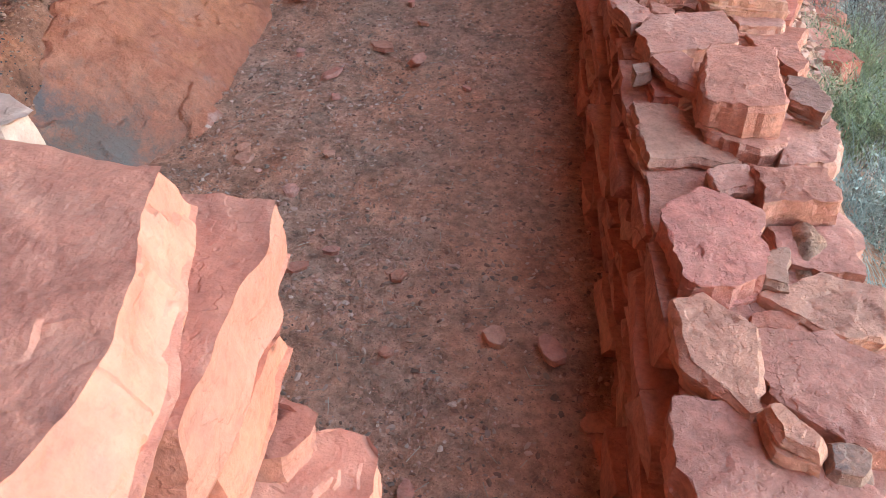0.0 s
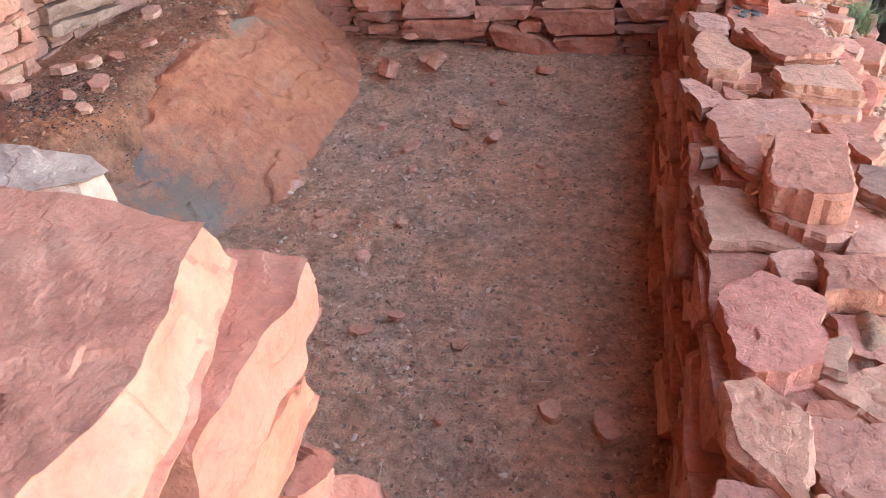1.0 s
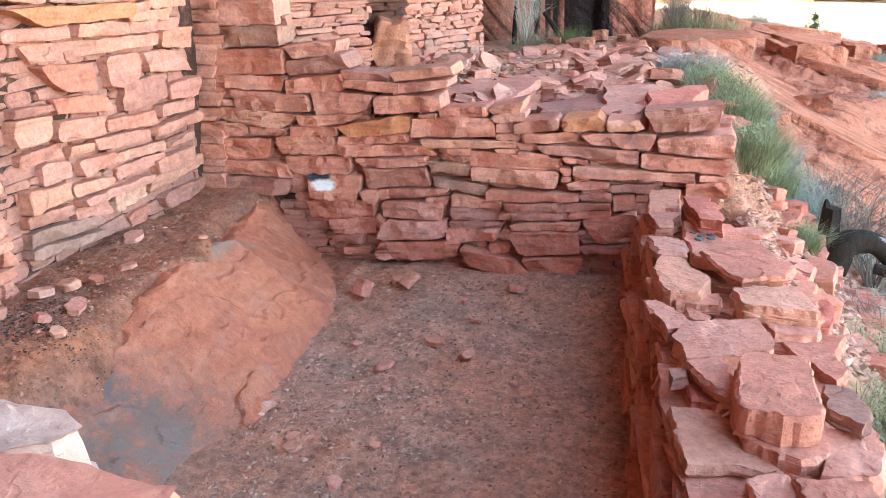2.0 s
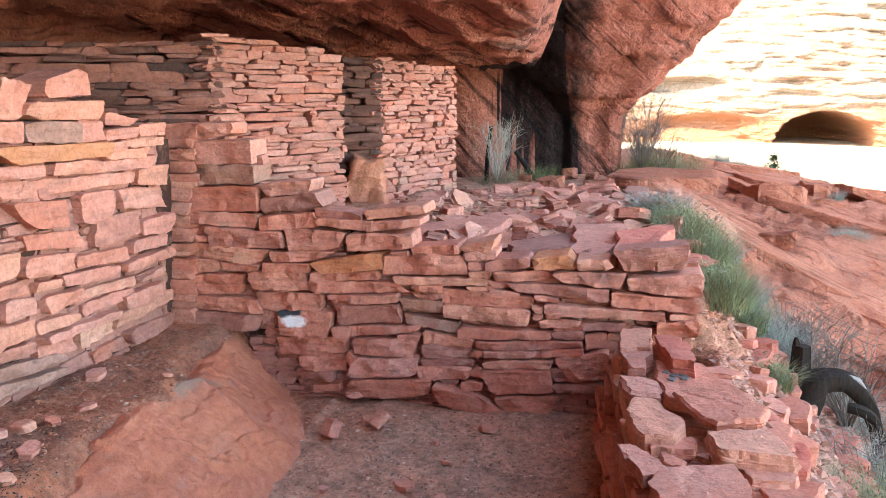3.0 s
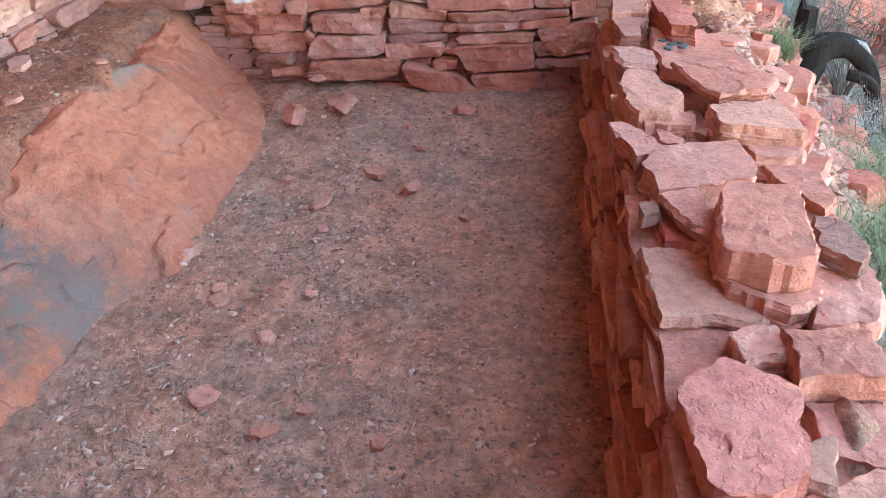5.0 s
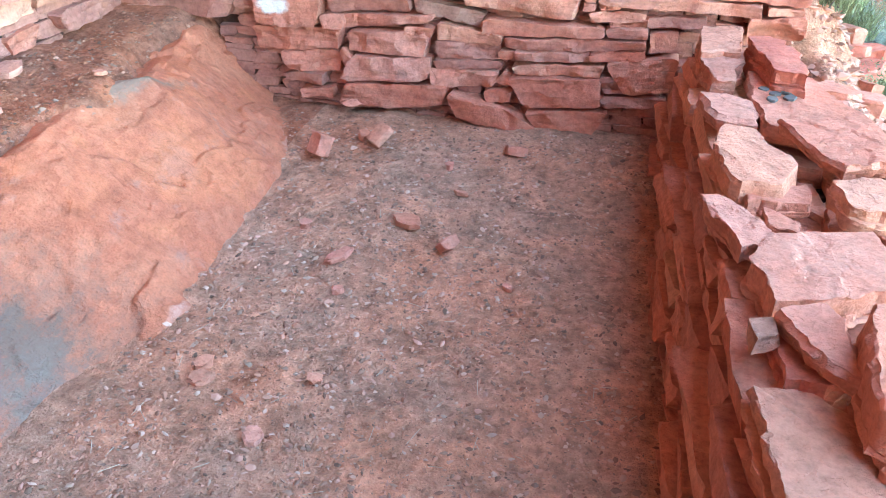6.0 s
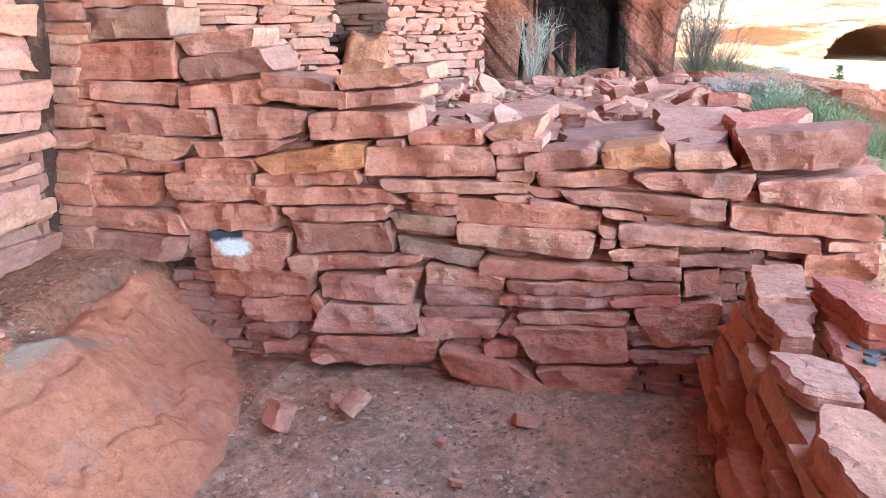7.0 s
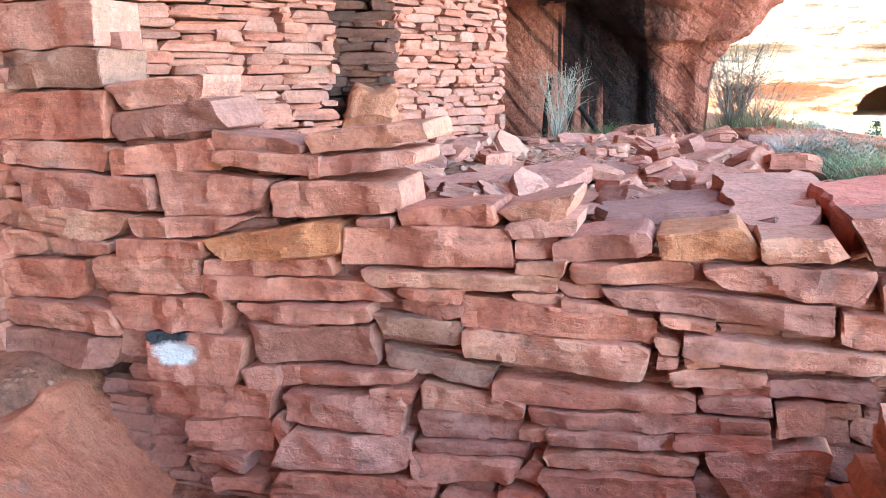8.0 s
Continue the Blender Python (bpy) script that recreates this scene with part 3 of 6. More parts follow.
def slab_mesh(outline, thick, seed, flare=0.012, bumps=0.004, tilt=(0.0, 0.0), edge=1.0, rings=6, beds=3):
    """A flat broken slab over a plan outline (counter-clockwise or not), its top at z = 0, its sides broken along the beds."""
    rng = np.random.default_rng(seed)
    o = np.array(outline, float)
    if (o[:, 0] * np.roll(o[:, 1], -1) - o[:, 1] * np.roll(o[:, 0], -1)).sum() < 0:
        o = o[::-1]
    ring = []
    for a, b in zip(o, np.roll(o, -1, 0)):
        n = max(2, int(np.hypot(*(b - a)) / (0.013 if rings > 6 else 0.025)))
        side = np.array([b[1] - a[1], a[0] - b[0]])
        knock = np.interp(np.arange(n) / n, np.linspace(0, 1, 6), np.r_[0, rng.normal(0, 0.03, 4), 0])
        for k in range(n):
            ring.append(a + (b - a) * k / n + side * knock[k])
    ring = np.array(ring)
    mid = ring.mean(0)
    out = (ring - mid) / np.linalg.norm(ring - mid, axis=1)[:, None]
    p3 = np.c_[ring, np.zeros(len(ring))]
    ring = ring + out * edge * (0.004 * waves(rng, p3, 30) + 0.003 * waves(rng, p3, 110))[:, None]
    n = len(ring)
    cuts = np.sort(rng.uniform(0.34, 0.88, beds - 1))
    offs = flare * rng.uniform(-0.3, 1.0, beds) + rng.normal(0, 0.004, beds)
    levels = [(0.001, -0.0025)]
    for k, (a, b) in enumerate(zip(np.r_[min(0.3, 0.015 / thick), cuts + 0.02], np.r_[cuts, 0.97])):
        levels += [(offs[k], -thick * a), (offs[k] + rng.normal(0, 0.002) - (0.25 * flare if beds == 1 else 0.0), -thick * b)]
    rows = [[mid[0], mid[1], 0.0]]
    shares = np.linspace(0, 1, rings + 1)[1:] ** 0.85
    for s in shares:
        rows += [[*v, 0.0] for v in mid + (ring - mid) * s]
    for grow_, z in levels:
        q = ring + out * (grow_ + 0.005 * edge * waves(rng, np.c_[ring, np.full(n, 3 * z)], 55)[:, None] + 0.002 * rng.normal(0, 1, n)[:, None])
        rows += [[*v, z] for v in q]
    rows += [[*v, -thick] for v in mid + (ring - mid) * 0.9]
    p = np.array(rows)
    top = p[:, 2] > -0.003
    p[:, 2] += bumps * waves(rng, p, 11) + 0.3 * bumps * waves(rng, p, 40)
    core_ = np.arange(len(p)) < 1 + n * np.count_nonzero(shares < 0.4)
    where = np.where(core_[:, None], p[0], p)
    # the top has shed thin layers, and now and then a chip at the rim
    for scale, level, deep in ((8, 0.6, 0.005), (13, 0.5, 0.003)):
        p[:, 2] -= deep * edge * top * (waves(rng, where * [1, 1, 0], scale) > level)
    p[:, 2] += tilt[0] * (p[:, 0] - mid[0]) + tilt[1] * (p[:, 1] - mid[1])
    p = chipped(rng, p, int(6 * edge), 0.012 * edge, (1.0, 1.0, 0.45))
    p += 0.001 * np.stack([waves(rng, p, 130) for _ in range(3)], 1)
    faces = [(0, 1 + k, 1 + (k + 1) % n) for k in range(n)]
    last = rings + len(levels)
    for r in range(last):
        for k in range(n):
            a, b = 1 + r * n + k, 1 + r * n + (k + 1) % n
            faces.append((a, a + n, b + n, b))
    faces.append(tuple(1 + last * n + k for k in range(n))[::-1])
    me = bpy.data.meshes.new("slab")
    me.from_pydata(p.tolist(), [], faces)
    return smooth(me, 24)


brown_stone = rock_material("brown_sandstone", [BROWN, (0.40, 0.17, 0.125), (0.32, 0.145, 0.115)], stain=0.6)
grey_stone = rock_material("grey_stained_sandstone", [(0.37, 0.18, 0.125), (0.32, 0.165, 0.125), (0.35, 0.18, 0.13)], stain=0.9, stain_colour=(0.09, 0.08, 0.085))
orange_stone = rock_material("orange_sandstone", [ORANGE, (0.50, 0.205, 0.10), (0.46, 0.18, 0.095)], stain=0.3)
cream_stone = rock_material("pale_pink_sandstone", [(0.55, 0.25, 0.17), (0.53, 0.22, 0.145), (0.56, 0.26, 0.18)], stain=0.35, pale=0.2)
pink_stone = rock_material("pink_sandstone", [PINK, (0.5, 0.20, 0.145), (0.54, 0.225, 0.165)], stain=0.25, pale=0.35)
red_stone = rock_material("deep_red_sandstone", [(0.5, 0.15, 0.105), (0.55, 0.2, 0.15)], stain=0.15, pale=0.3, strata=4)


def marked_material():
    """Red sandstone with a black crust at one corner and a splash of white on it."""
    m = rock_material("white_splashed_sandstone", [SALMON, RED], stain=0.3)
    nodes, links = m.node_tree.nodes, m.node_tree.links
    bsdf = nodes["Principled BSDF"]
    base = bsdf.inputs["Base Color"].links[0].from_socket
    co = nodes.new("ShaderNodeTexCoord")
    n = noise_node(nodes, links, co.outputs["Object"], 22, 6, 0.75)

    def blob(centre, size, lo, hi):
        mp = nodes.new("ShaderNodeMapping")
        mp.inputs["Location"].default_value = [-c / s for c, s in zip(centre, size)]
        mp.inputs["Scale"].default_value = [1 / s for s in size]
        links.new(co.outputs["Object"], mp.inputs["Vector"])
        ln = nodes.new("ShaderNodeVectorMath")
        ln.operation = "LENGTH"
        links.new(mp.outputs[0], ln.inputs[0])
        add = nodes.new("ShaderNodeMath")
        add.operation = "ADD"
        links.new(ln.outputs["Value"], add.inputs[0])
        links.new(n, add.inputs[1])
        r = ramp(nodes, [(lo, grey(1.0)), (hi, grey(0.0))])
        half = nodes.new("ShaderNodeMath")
        half.operation = "MULTIPLY"
        half.inputs[1].default_value = 0.5
        links.new(add.outputs[0], half.inputs[0])
        links.new(half.outputs[0], r.inputs["Fac"])
        return r.outputs["Color"]

    c = mixed(nodes, links, "MIX", blob((-0.10, 0, 0.07), (0.09, 0.5, 0.045), 0.66, 0.74), base, (0.055, 0.055, 0.065))
    c = mixed(nodes, links, "MIX", blob((-0.06, 0, 0.015), (0.09, 0.5, 0.04), 0.58, 0.76), c, (0.72, 0.66, 0.62))
    links.new(c, bsdf.inputs["Base Color"])
    return m


TONES = {"plain": wall_stone, "brown": brown_stone, "grey": grey_stone, "orange": orange_stone, "cream": cream_stone, "pink": pink_stone, "red": red_stone, "marked": marked_material()}
COUNT = [0]


# ---- the north wall of the room ----
north = thing("wall_north", "ruined dry-laid wall of red sandstone blocks with a stepped top", "wall", kind="structure")


def north_course(tone, stones):
    """Stones of the north wall: x, z, length, height, tilt, growth of the height, lean of the two ends."""
    for x, z, w, h, tilt, grow, ll, lr in stones:
        COUNT[0] += 1
        d = 0.24
        me = block_mesh(w + 0.008, max(0.022, h + 0.006), d, grow, ll, lr, 100 + COUNT[0])
        ob = part("stone", me, TONES[tone], north)
        ob.matrix_basis = pose(x, 4.46 + 0.12 * z + d / 2 + random.uniform(-0.014, 0.014), z, 0, -tilt, 0)


north_course("plain", [
    (-1.874, 1.596, 0.392, 0.084, 2.5, -0.28, -0.042, 0.002),
    (-1.77, 1.469, 0.484, 0.137, 1.9, 0.05, -0.027, -0.005),
    (-1.747, 1.197, 0.524, 0.14, 1.8, 0.05, 0.01, 0.002),
    (-1.736, 1.081, 0.473, 0.07, -2.5, 0.29, -0.014, 0.013),
    (-1.306, 1.266, 0.287, 0.069, 5.6, 0.01, -0.048, 0.013),
    (-1.298, 1.082, 0.34, 0.088, 5.7, 0.1, 0.018, 0.008),
    (-1.92, 1.018, 0.168, 0.055, -3.4, -0.19, -0.004, -0.004),
    (-1.569, 0.971, 0.47, 0.105, -1.1, -0.36, -0.052, -0.028),
    (-1.91, 0.96, 0.187, 0.031, -0.7, -0.36, -0.001, -0.023),
    (-1.726, 0.88, 0.543, 0.079, -4.7, 0.21, -0.033, 0.092),
    (-1.135, 0.975, 0.346, 0.113, 0.3, -0.57, -0.03, 0.04),
    (-0.74, 0.979, 0.383, 0.096, 4.5, -0.18, 0.006, -0.008),
])
north_course("plain", [
    (-1.228, 0.878, 0.324, 0.053, 3.9, -0.1, -0.015, 0.14),
    (-1.875, 0.797, 0.268, 0.074, 1.6, -0.1, 0.001, 0.001),
    (-1.602, 0.799, 0.241, 0.038, 0.4, -0.26, -0.0, 0.011),
    (-1.301, 0.81, 0.28, 0.049, 1.7, -0.01, 0.001, 0.004),
    (-1.358, 0.727, 0.37, 0.106, 2.3, -0.05, 0.01, -0.008),
    (-1.799, 0.69, 0.403, 0.115, 2.4, -0.05, -0.019, 0.032),
    (-0.949, 0.774, 0.413, 0.049, 4.5, 0.18, 0.01, 0.003),
    (-0.882, 0.712, 0.562, 0.057, 2.3, -0.15, -0.009, -0.081),
    (-1.277, 0.615, 0.387, 0.096, 2.2, -0.11, -0.062, -0.005),
    (-1.7, 0.576, 0.449, 0.085, 0.4, 0.18, -0.15, -0.054),
    (-1.397, 0.508, 0.107, 0.085, 6.7, -0.01, 0.002, 0.002),
    (-0.989, 1.122, 0.274, 0.035, -4.5, -0.52, -0.011, 0.004),
])
north_course("plain", [
    (-0.953, 1.073, 0.337, 0.042, -3.8, 0.46, -0.003, 0.002),
    (-0.659, 1.078, 0.315, 0.044, 6.8, -0.16, 0.005, 0.004),
    (0.832, 0.806, 0.368, 0.094, 1.5, 0.76, -0.009, 0.008),
    (0.786, 0.707, 0.445, 0.07, -2.4, -0.08, -0.014, 0.009),
    (0.906, 0.576, 0.193, 0.08, 5.5, 0.16, -0.009, 0.011),
    (-0.475, 0.854, 0.47, 0.111, 2.0, 0.1, 0.005, -0.026),
    (-0.381, 0.771, 0.534, 0.039, 1.9, 0.04, -0.018, -0.0),
    (-0.417, 0.94, 0.263, 0.048, 4.1, 0.24, -0.016, 0.002),
    (-0.614, 0.918, 0.091, 0.024, 2.0, 0.28, 0.0, 0.004),
    (-0.16, 0.92, 0.17, 0.043, 8.5, 0.0, -0.026, 0.01),
    (-0.171, 0.865, 0.107, 0.047, 3.8, 0.09, 0.001, 0.001),
    (-0.002, 0.883, 0.235, 0.055, 8.8, 0.03, 0.006, 0.006),
])
north_course("plain", [
    (0.072, 0.817, 0.286, 0.049, 1.7, 0.2, -0.012, 0.002),
    (0.464, 0.897, 0.169, 0.053, 4.3, 0.08, -0.014, -0.029),
    (0.438, 0.819, 0.351, 0.062, -0.6, 0.59, -0.065, 0.039),
    (0.524, 0.642, 0.635, 0.048, -1.6, -0.04, -0.004, -0.005),
    (-0.108, 0.685, 0.514, 0.071, -1.7, -0.23, -0.01, 0.003),
    (-0.112, 0.602, 0.483, 0.081, -2.1, 0.17, -0.008, 0.0),
    (-0.052, 0.766, 0.097, 0.03, -2.3, -0.14, -0.011, 0.001),
    (-0.014, 0.725, 0.154, 0.015, -5.6, -0.26, -0.011, -0.002),
    (-0.453, 0.732, 0.166, 0.026, -1.0, 0.4, -0.001, 0.004),
    (-0.45, 0.691, 0.164, 0.049, -1.5, -0.14, -0.008, 0.003),
    (-0.827, 0.65, 0.407, 0.042, 4.8, -0.06, -0.037, -0.003),
    (-0.702, 0.48, 0.424, 0.042, 6.8, -0.83, 0.007, 0.008),
])
north_course("plain", [
    (-0.962, 0.452, 0.094, 0.06, 3.5, 0.05, -0.0, 0.004),
    (-1.145, 0.359, 0.428, 0.093, 4.9, -0.23, 0.0, 0.013),
    (-1.068, 0.264, 0.269, 0.089, 5.4, 0.13, -0.034, 0.019),
    (-1.043, 0.12, 0.156, 0.044, 4.7, 0.05, -0.011, 0.014),
    (-0.704, 0.385, 0.369, 0.097, 2.1, 0.16, -0.017, 0.021),
    (-0.7, 0.269, 0.388, 0.109, 3.8, -0.14, 0.079, 0.027),
    (-0.677, 0.147, 0.485, 0.097, 4.1, -0.01, 0.028, 0.033),
    (-0.348, 0.256, 0.291, 0.074, 1.9, 0.04, -0.008, 0.009),
    (-0.22, 0.112, 0.328, 0.097, -5.9, -0.33, -0.052, -0.195),
    (0.08, 0.237, 0.363, 0.125, 5.8, -0.1, -0.061, -0.003),
    (0.123, 0.109, 0.283, 0.11, 6.2, -0.0, -0.079, 0.086),
    (-0.012, 0.497, 0.524, 0.052, 2.1, -0.42, 0.006, -0.001),
])
north_course("plain", [
    (0.067, 0.438, 0.482, 0.045, 3.7, -0.01, -0.007, 0.0),
    (0.042, 0.389, 0.307, 0.032, 2.4, 0.09, -0.009, -0.0),
    (-0.164, 0.372, 0.063, 0.03, 9.5, 0.25, 0.007, 0.022),
    (-0.161, 0.273, 0.045, 0.082, -23.4, -0.1, -0.002, 0.001),
    (-0.187, 0.194, 0.113, 0.045, 6.2, -0.05, 0.004, 0.003),
    (0.215, 0.702, 0.12, 0.014, -6.5, -0.26, -0.011, 0.006),
    (0.292, 0.574, 0.21, 0.034, 4.9, -0.12, -0.007, 0.008),
    (0.336, 0.549, 0.153, 0.027, 5.0, 0.4, -0.007, 0.005),
    (0.336, 0.512, 0.165, 0.035, 4.1, 0.13, -0.007, 0.003),
    (0.36, 0.467, 0.106, 0.028, 6.1, 0.1, 0.001, 0.006),
    (0.31, 0.417, 0.218, 0.036, 8.4, 0.11, -0.002, 0.003),
    (0.486, 0.487, 0.105, 0.082, 6.0, 0.02, -0.004, 0.01),
])
north_course("plain", [
    (0.43, 0.34, 0.238, 0.147, 8.4, 0.08, -0.059, 0.019),
    (-0.907, 0.296, 0.059, 0.072, -65.8, 0.76, -0.03, -0.074),
    (-0.588, 0.451, 0.05, 0.026, 7.9, 0.18, -0.001, 0.013),
    (-0.526, 0.445, 0.058, 0.032, -3.1, 0.1, -0.002, 0.009),
    (0.175, 0.604, 0.052, 0.027, 3.3, -0.18, 0.0, 0.008),
    (0.254, 0.612, 0.074, 0.03, 1.1, -0.05, -0.009, -0.001),
])
north_course("grey", [
    (-1.754, 1.338, 0.476, 0.109, 1.6, 0.04, -0.006, 0.009),
    (-0.485, 0.633, 0.237, 0.054, -3.1, 0.22, -0.05, 0.001),
    (-0.428, 0.532, 0.301, 0.055, -7.5, 0.05, -0.042, 0.012),
])
north_course("brown", [
    (-1.286, 1.185, 0.379, 0.088, 6.7, 0.09, 0.009, -0.022),
    (-1.684, 0.474, 0.421, 0.091, -0.9, 0.11, -0.021, 0.051),
    (0.767, 0.941, 0.352, 0.118, 5.5, 0.2, -0.051, 0.017),
    (0.283, 0.747, 0.528, 0.051, -3.1, 0.35, -0.054, -0.008),
    (-0.797, 0.564, 0.376, 0.111, 4.3, -0.01, -0.022, -0.008),
    (-1.113, 0.183, 0.202, 0.04, 2.2, 0.7, -0.02, 0.002),
    (-0.332, 0.374, 0.277, 0.067, 0.8, -0.16, -0.006, -0.001),
    (-0.329, 0.318, 0.292, 0.03, 3.0, -0.02, -0.005, 0.0),
    (0.526, 0.566, 0.225, 0.036, 4.1, 0.11, -0.007, -0.0),
    (0.393, 0.223, 0.261, 0.041, 3.0, -0.11, -0.008, 0.014),
    (0.306, 0.291, 0.087, 0.074, 8.0, -0.08, -0.026, -0.026),
])
north_course("orange", [
    (-0.923, 0.844, 0.403, 0.082, 8.0, 0.32, -0.072, 0.001),
    (0.249, 0.897, 0.216, 0.072, 5.5, 0.25, -0.013, -0.057),
])
north_course("cream", [
    (-0.655, 1.146, 0.353, 0.049, 7.1, -0.17, -0.021, -0.012),
    (0.929, 0.64, 0.132, 0.022, 1.3, -0.13, -0.0, 0.005),
    (-0.177, 0.963, 0.179, 0.05, 10.0, 0.41, -0.029, 0.041),
    (-0.157, 0.818, 0.13, 0.031, 3.8, 0.14, 0.003, 0.014),
    (-0.162, 0.74, 0.115, 0.021, -2.2, 0.49, -0.01, 0.015),
    (-0.327, 0.441, 0.286, 0.054, -3.7, -0.55, -0.015, 0.001),
    (0.065, 0.333, 0.374, 0.044, 3.9, -0.13, -0.016, 0.016),
    (0.17, 0.642, 0.055, 0.031, -5.5, -0.2, -0.013, 0.001),
])
north_course("marked", [
    (-1.183, 0.49, 0.315, 0.138, 1.7, 0.06, -0.019, 0.036),
])


def fill(parent, quads, zs, mat):
    """Earth and rubble packed behind the stones: a plan quadrilateral for the foot and one for the top."""
    bm = bmesh.new()
    lo, hi = ([bm.verts.new((*p, z)) for p in q] for q, z in zip(quads, zs))
    for k in range(4):
        bm.faces.new((lo[k], lo[(k + 1) % 4], hi[(k + 1) % 4], hi[k]))
    bm.faces.new(hi)
    bm.faces.new(lo[::-1])
    bmesh.ops.recalc_face_normals(bm, faces=bm.faces)
    return part("earth_fill", bm, mat, parent)


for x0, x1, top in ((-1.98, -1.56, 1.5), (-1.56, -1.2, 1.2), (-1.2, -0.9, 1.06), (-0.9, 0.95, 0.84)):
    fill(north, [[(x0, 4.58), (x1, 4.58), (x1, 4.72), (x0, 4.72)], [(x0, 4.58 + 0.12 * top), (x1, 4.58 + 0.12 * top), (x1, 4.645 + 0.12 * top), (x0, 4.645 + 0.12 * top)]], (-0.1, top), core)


# Backing courses; their browner stone also stands in for shade in the joints.
masonry(north, (-1.95, 4.55), (0.98, 4.55), lambda s: 0.0, lambda s: 1.5 if s < 0.42 else 1.2 if s < 0.76 else 1.05 if s < 1.05 else 0.84,
        (0.035, 0.07), (0.09, 0.2), 25, brown_stone, depth=0.12, lean=0.12, out=0.006, skip=lambda s, z: s < 0.4 and z < 0.42)


masonry(north, (-2.03, 4.505), (-1.90, 4.505), lambda s: 0.4, lambda s: 1.62, (0.05, 0.1), (0.15, 0.2), 27, wall_stone, depth=0.2, lean=0.12, out=0.005)


# ---- the west wall ----
west = thing("wall_west", "ruined wall of layered salmon sandstone slabs on the earth bench", "wall", kind="structure")


def west_course(tone, stones):
    """Stones of the west wall: y, z, length, height, tilt, growth of the height, lean of the two ends."""
    for y, z, w, h, tilt, grow, ll, lr in stones:
        COUNT[0] += 1
        d = 0.24
        me = block_mesh(w + 0.008, max(0.022, h + 0.006), d, grow, ll, lr, 100 + COUNT[0])
        ob = part("stone", me, TONES["pink" if tone == "plain" and COUNT[0] % 3 == 0 else tone], west)
        ob.matrix_basis = Matrix.Translation((-1.95 - d / 2 + random.uniform(-0.016, 0.016), y, z)) @ pose(0, 0, 0, 0, 0, 90) @ pose(0, 0, 0, 0, -tilt, 0)


west_course("plain", [
    (3.658, 1.848, 0.309, 0.101, 8.5, 0.53, 0.02, -0.067),
    (3.843, 1.628, 0.202, 0.095, -1.6, -0.01, 0.02, 0.008),
    (3.337, 1.782, 0.183, 0.161, -3.3, -0.18, 0.011, 0.044),
    (3.237, 1.644, 0.202, 0.079, -1.8, 0.12, 0.007, 0.017),
    (3.284, 1.468, 0.396, 0.05, -2.2, -0.02, 0.004, 0.004),
    (3.698, 1.457, 0.364, 0.057, -2.3, 0.19, 0.012, 0.004),
    (3.672, 1.379, 0.945, 0.059, -1.2, -0.23, -0.057, 0.005),
    (4.132, 1.44, 0.48, 0.055, -0.5, 0.26, 0.015, 0.022),
    (4.027, 1.538, 0.156, 0.043, 2.0, 0.0, -0.003, 0.021),
    (4.236, 1.244, 0.386, 0.108, -5.1, 0.05, -0.023, -0.113),
    (3.824, 1.251, 0.24, 0.139, 1.8, -0.21, 0.001, 0.003),
    (3.45, 1.258, 0.296, 0.125, -6.1, 0.18, -0.168, -0.01),
])
west_course("plain", [
    (3.979, 1.116, 0.354, 0.131, 1.9, -0.21, 0.03, -0.01),
    (4.334, 1.082, 0.297, 0.097, -1.3, 0.24, -0.004, 0.009),
    (3.505, 1.128, 0.389, 0.071, -5.6, 0.05, -0.016, -0.041),
    (3.17, 1.156, 0.245, 0.03, -0.7, -0.2, 0.004, -0.007),
    (4.261, 0.988, 0.341, 0.064, -0.9, 0.04, 0.031, 0.006),
    (3.458, 1.023, 0.336, 0.088, -5.6, -0.01, 0.001, 0.002),
    (3.852, 0.987, 0.414, 0.07, -5.4, 0.04, 0.001, -0.015),
    (3.756, 0.91, 0.435, 0.057, -5.0, 0.35, -0.006, -0.008),
    (4.226, 0.902, 0.465, 0.05, 1.1, 0.08, 0.006, -0.006),
    (3.194, 0.954, 0.279, 0.062, -0.6, 0.03, 0.006, 0.006),
    (3.257, 0.863, 0.168, 0.079, -0.9, -0.19, 0.003, -0.007),
    (3.525, 0.839, 0.237, 0.071, 1.7, -0.22, 0.004, 0.001),
])
west_course("plain", [
    (3.871, 0.818, 0.428, 0.043, -1.8, 0.13, -0.018, 0.004),
    (3.879, 0.749, 0.398, 0.053, 0.2, -0.28, 0.007, 0.005),
    (4.289, 0.795, 0.248, 0.034, 2.7, 0.49, -0.007, 0.007),
    (4.179, 0.709, 0.389, 0.076, -0.2, -0.12, -0.016, 0.007),
    (3.647, 0.673, 0.545, 0.033, -1.8, 0.12, 0.002, 0.002),
    (3.76, 0.606, 0.283, 0.079, -0.6, -0.18, 0.017, -0.017),
    (3.162, 0.684, 0.279, 0.048, -2.8, -0.06, 0.004, 0.003),
    (3.451, 0.622, 0.24, 0.064, -3.8, 0.04, 0.003, -0.017),
    (3.809, 0.477, 0.158, 0.086, 2.7, 0.42, -0.021, 0.04),
    (4.093, 1.672, 0.268, 0.046, -6.0, -0.49, 0.0, 0.052),
    (4.088, 1.605, 0.24, 0.05, 1.3, -0.03, 0.02, 0.032),
    (4.361, 1.614, 0.237, 0.06, -0.1, 0.15, -0.005, 0.007),
])
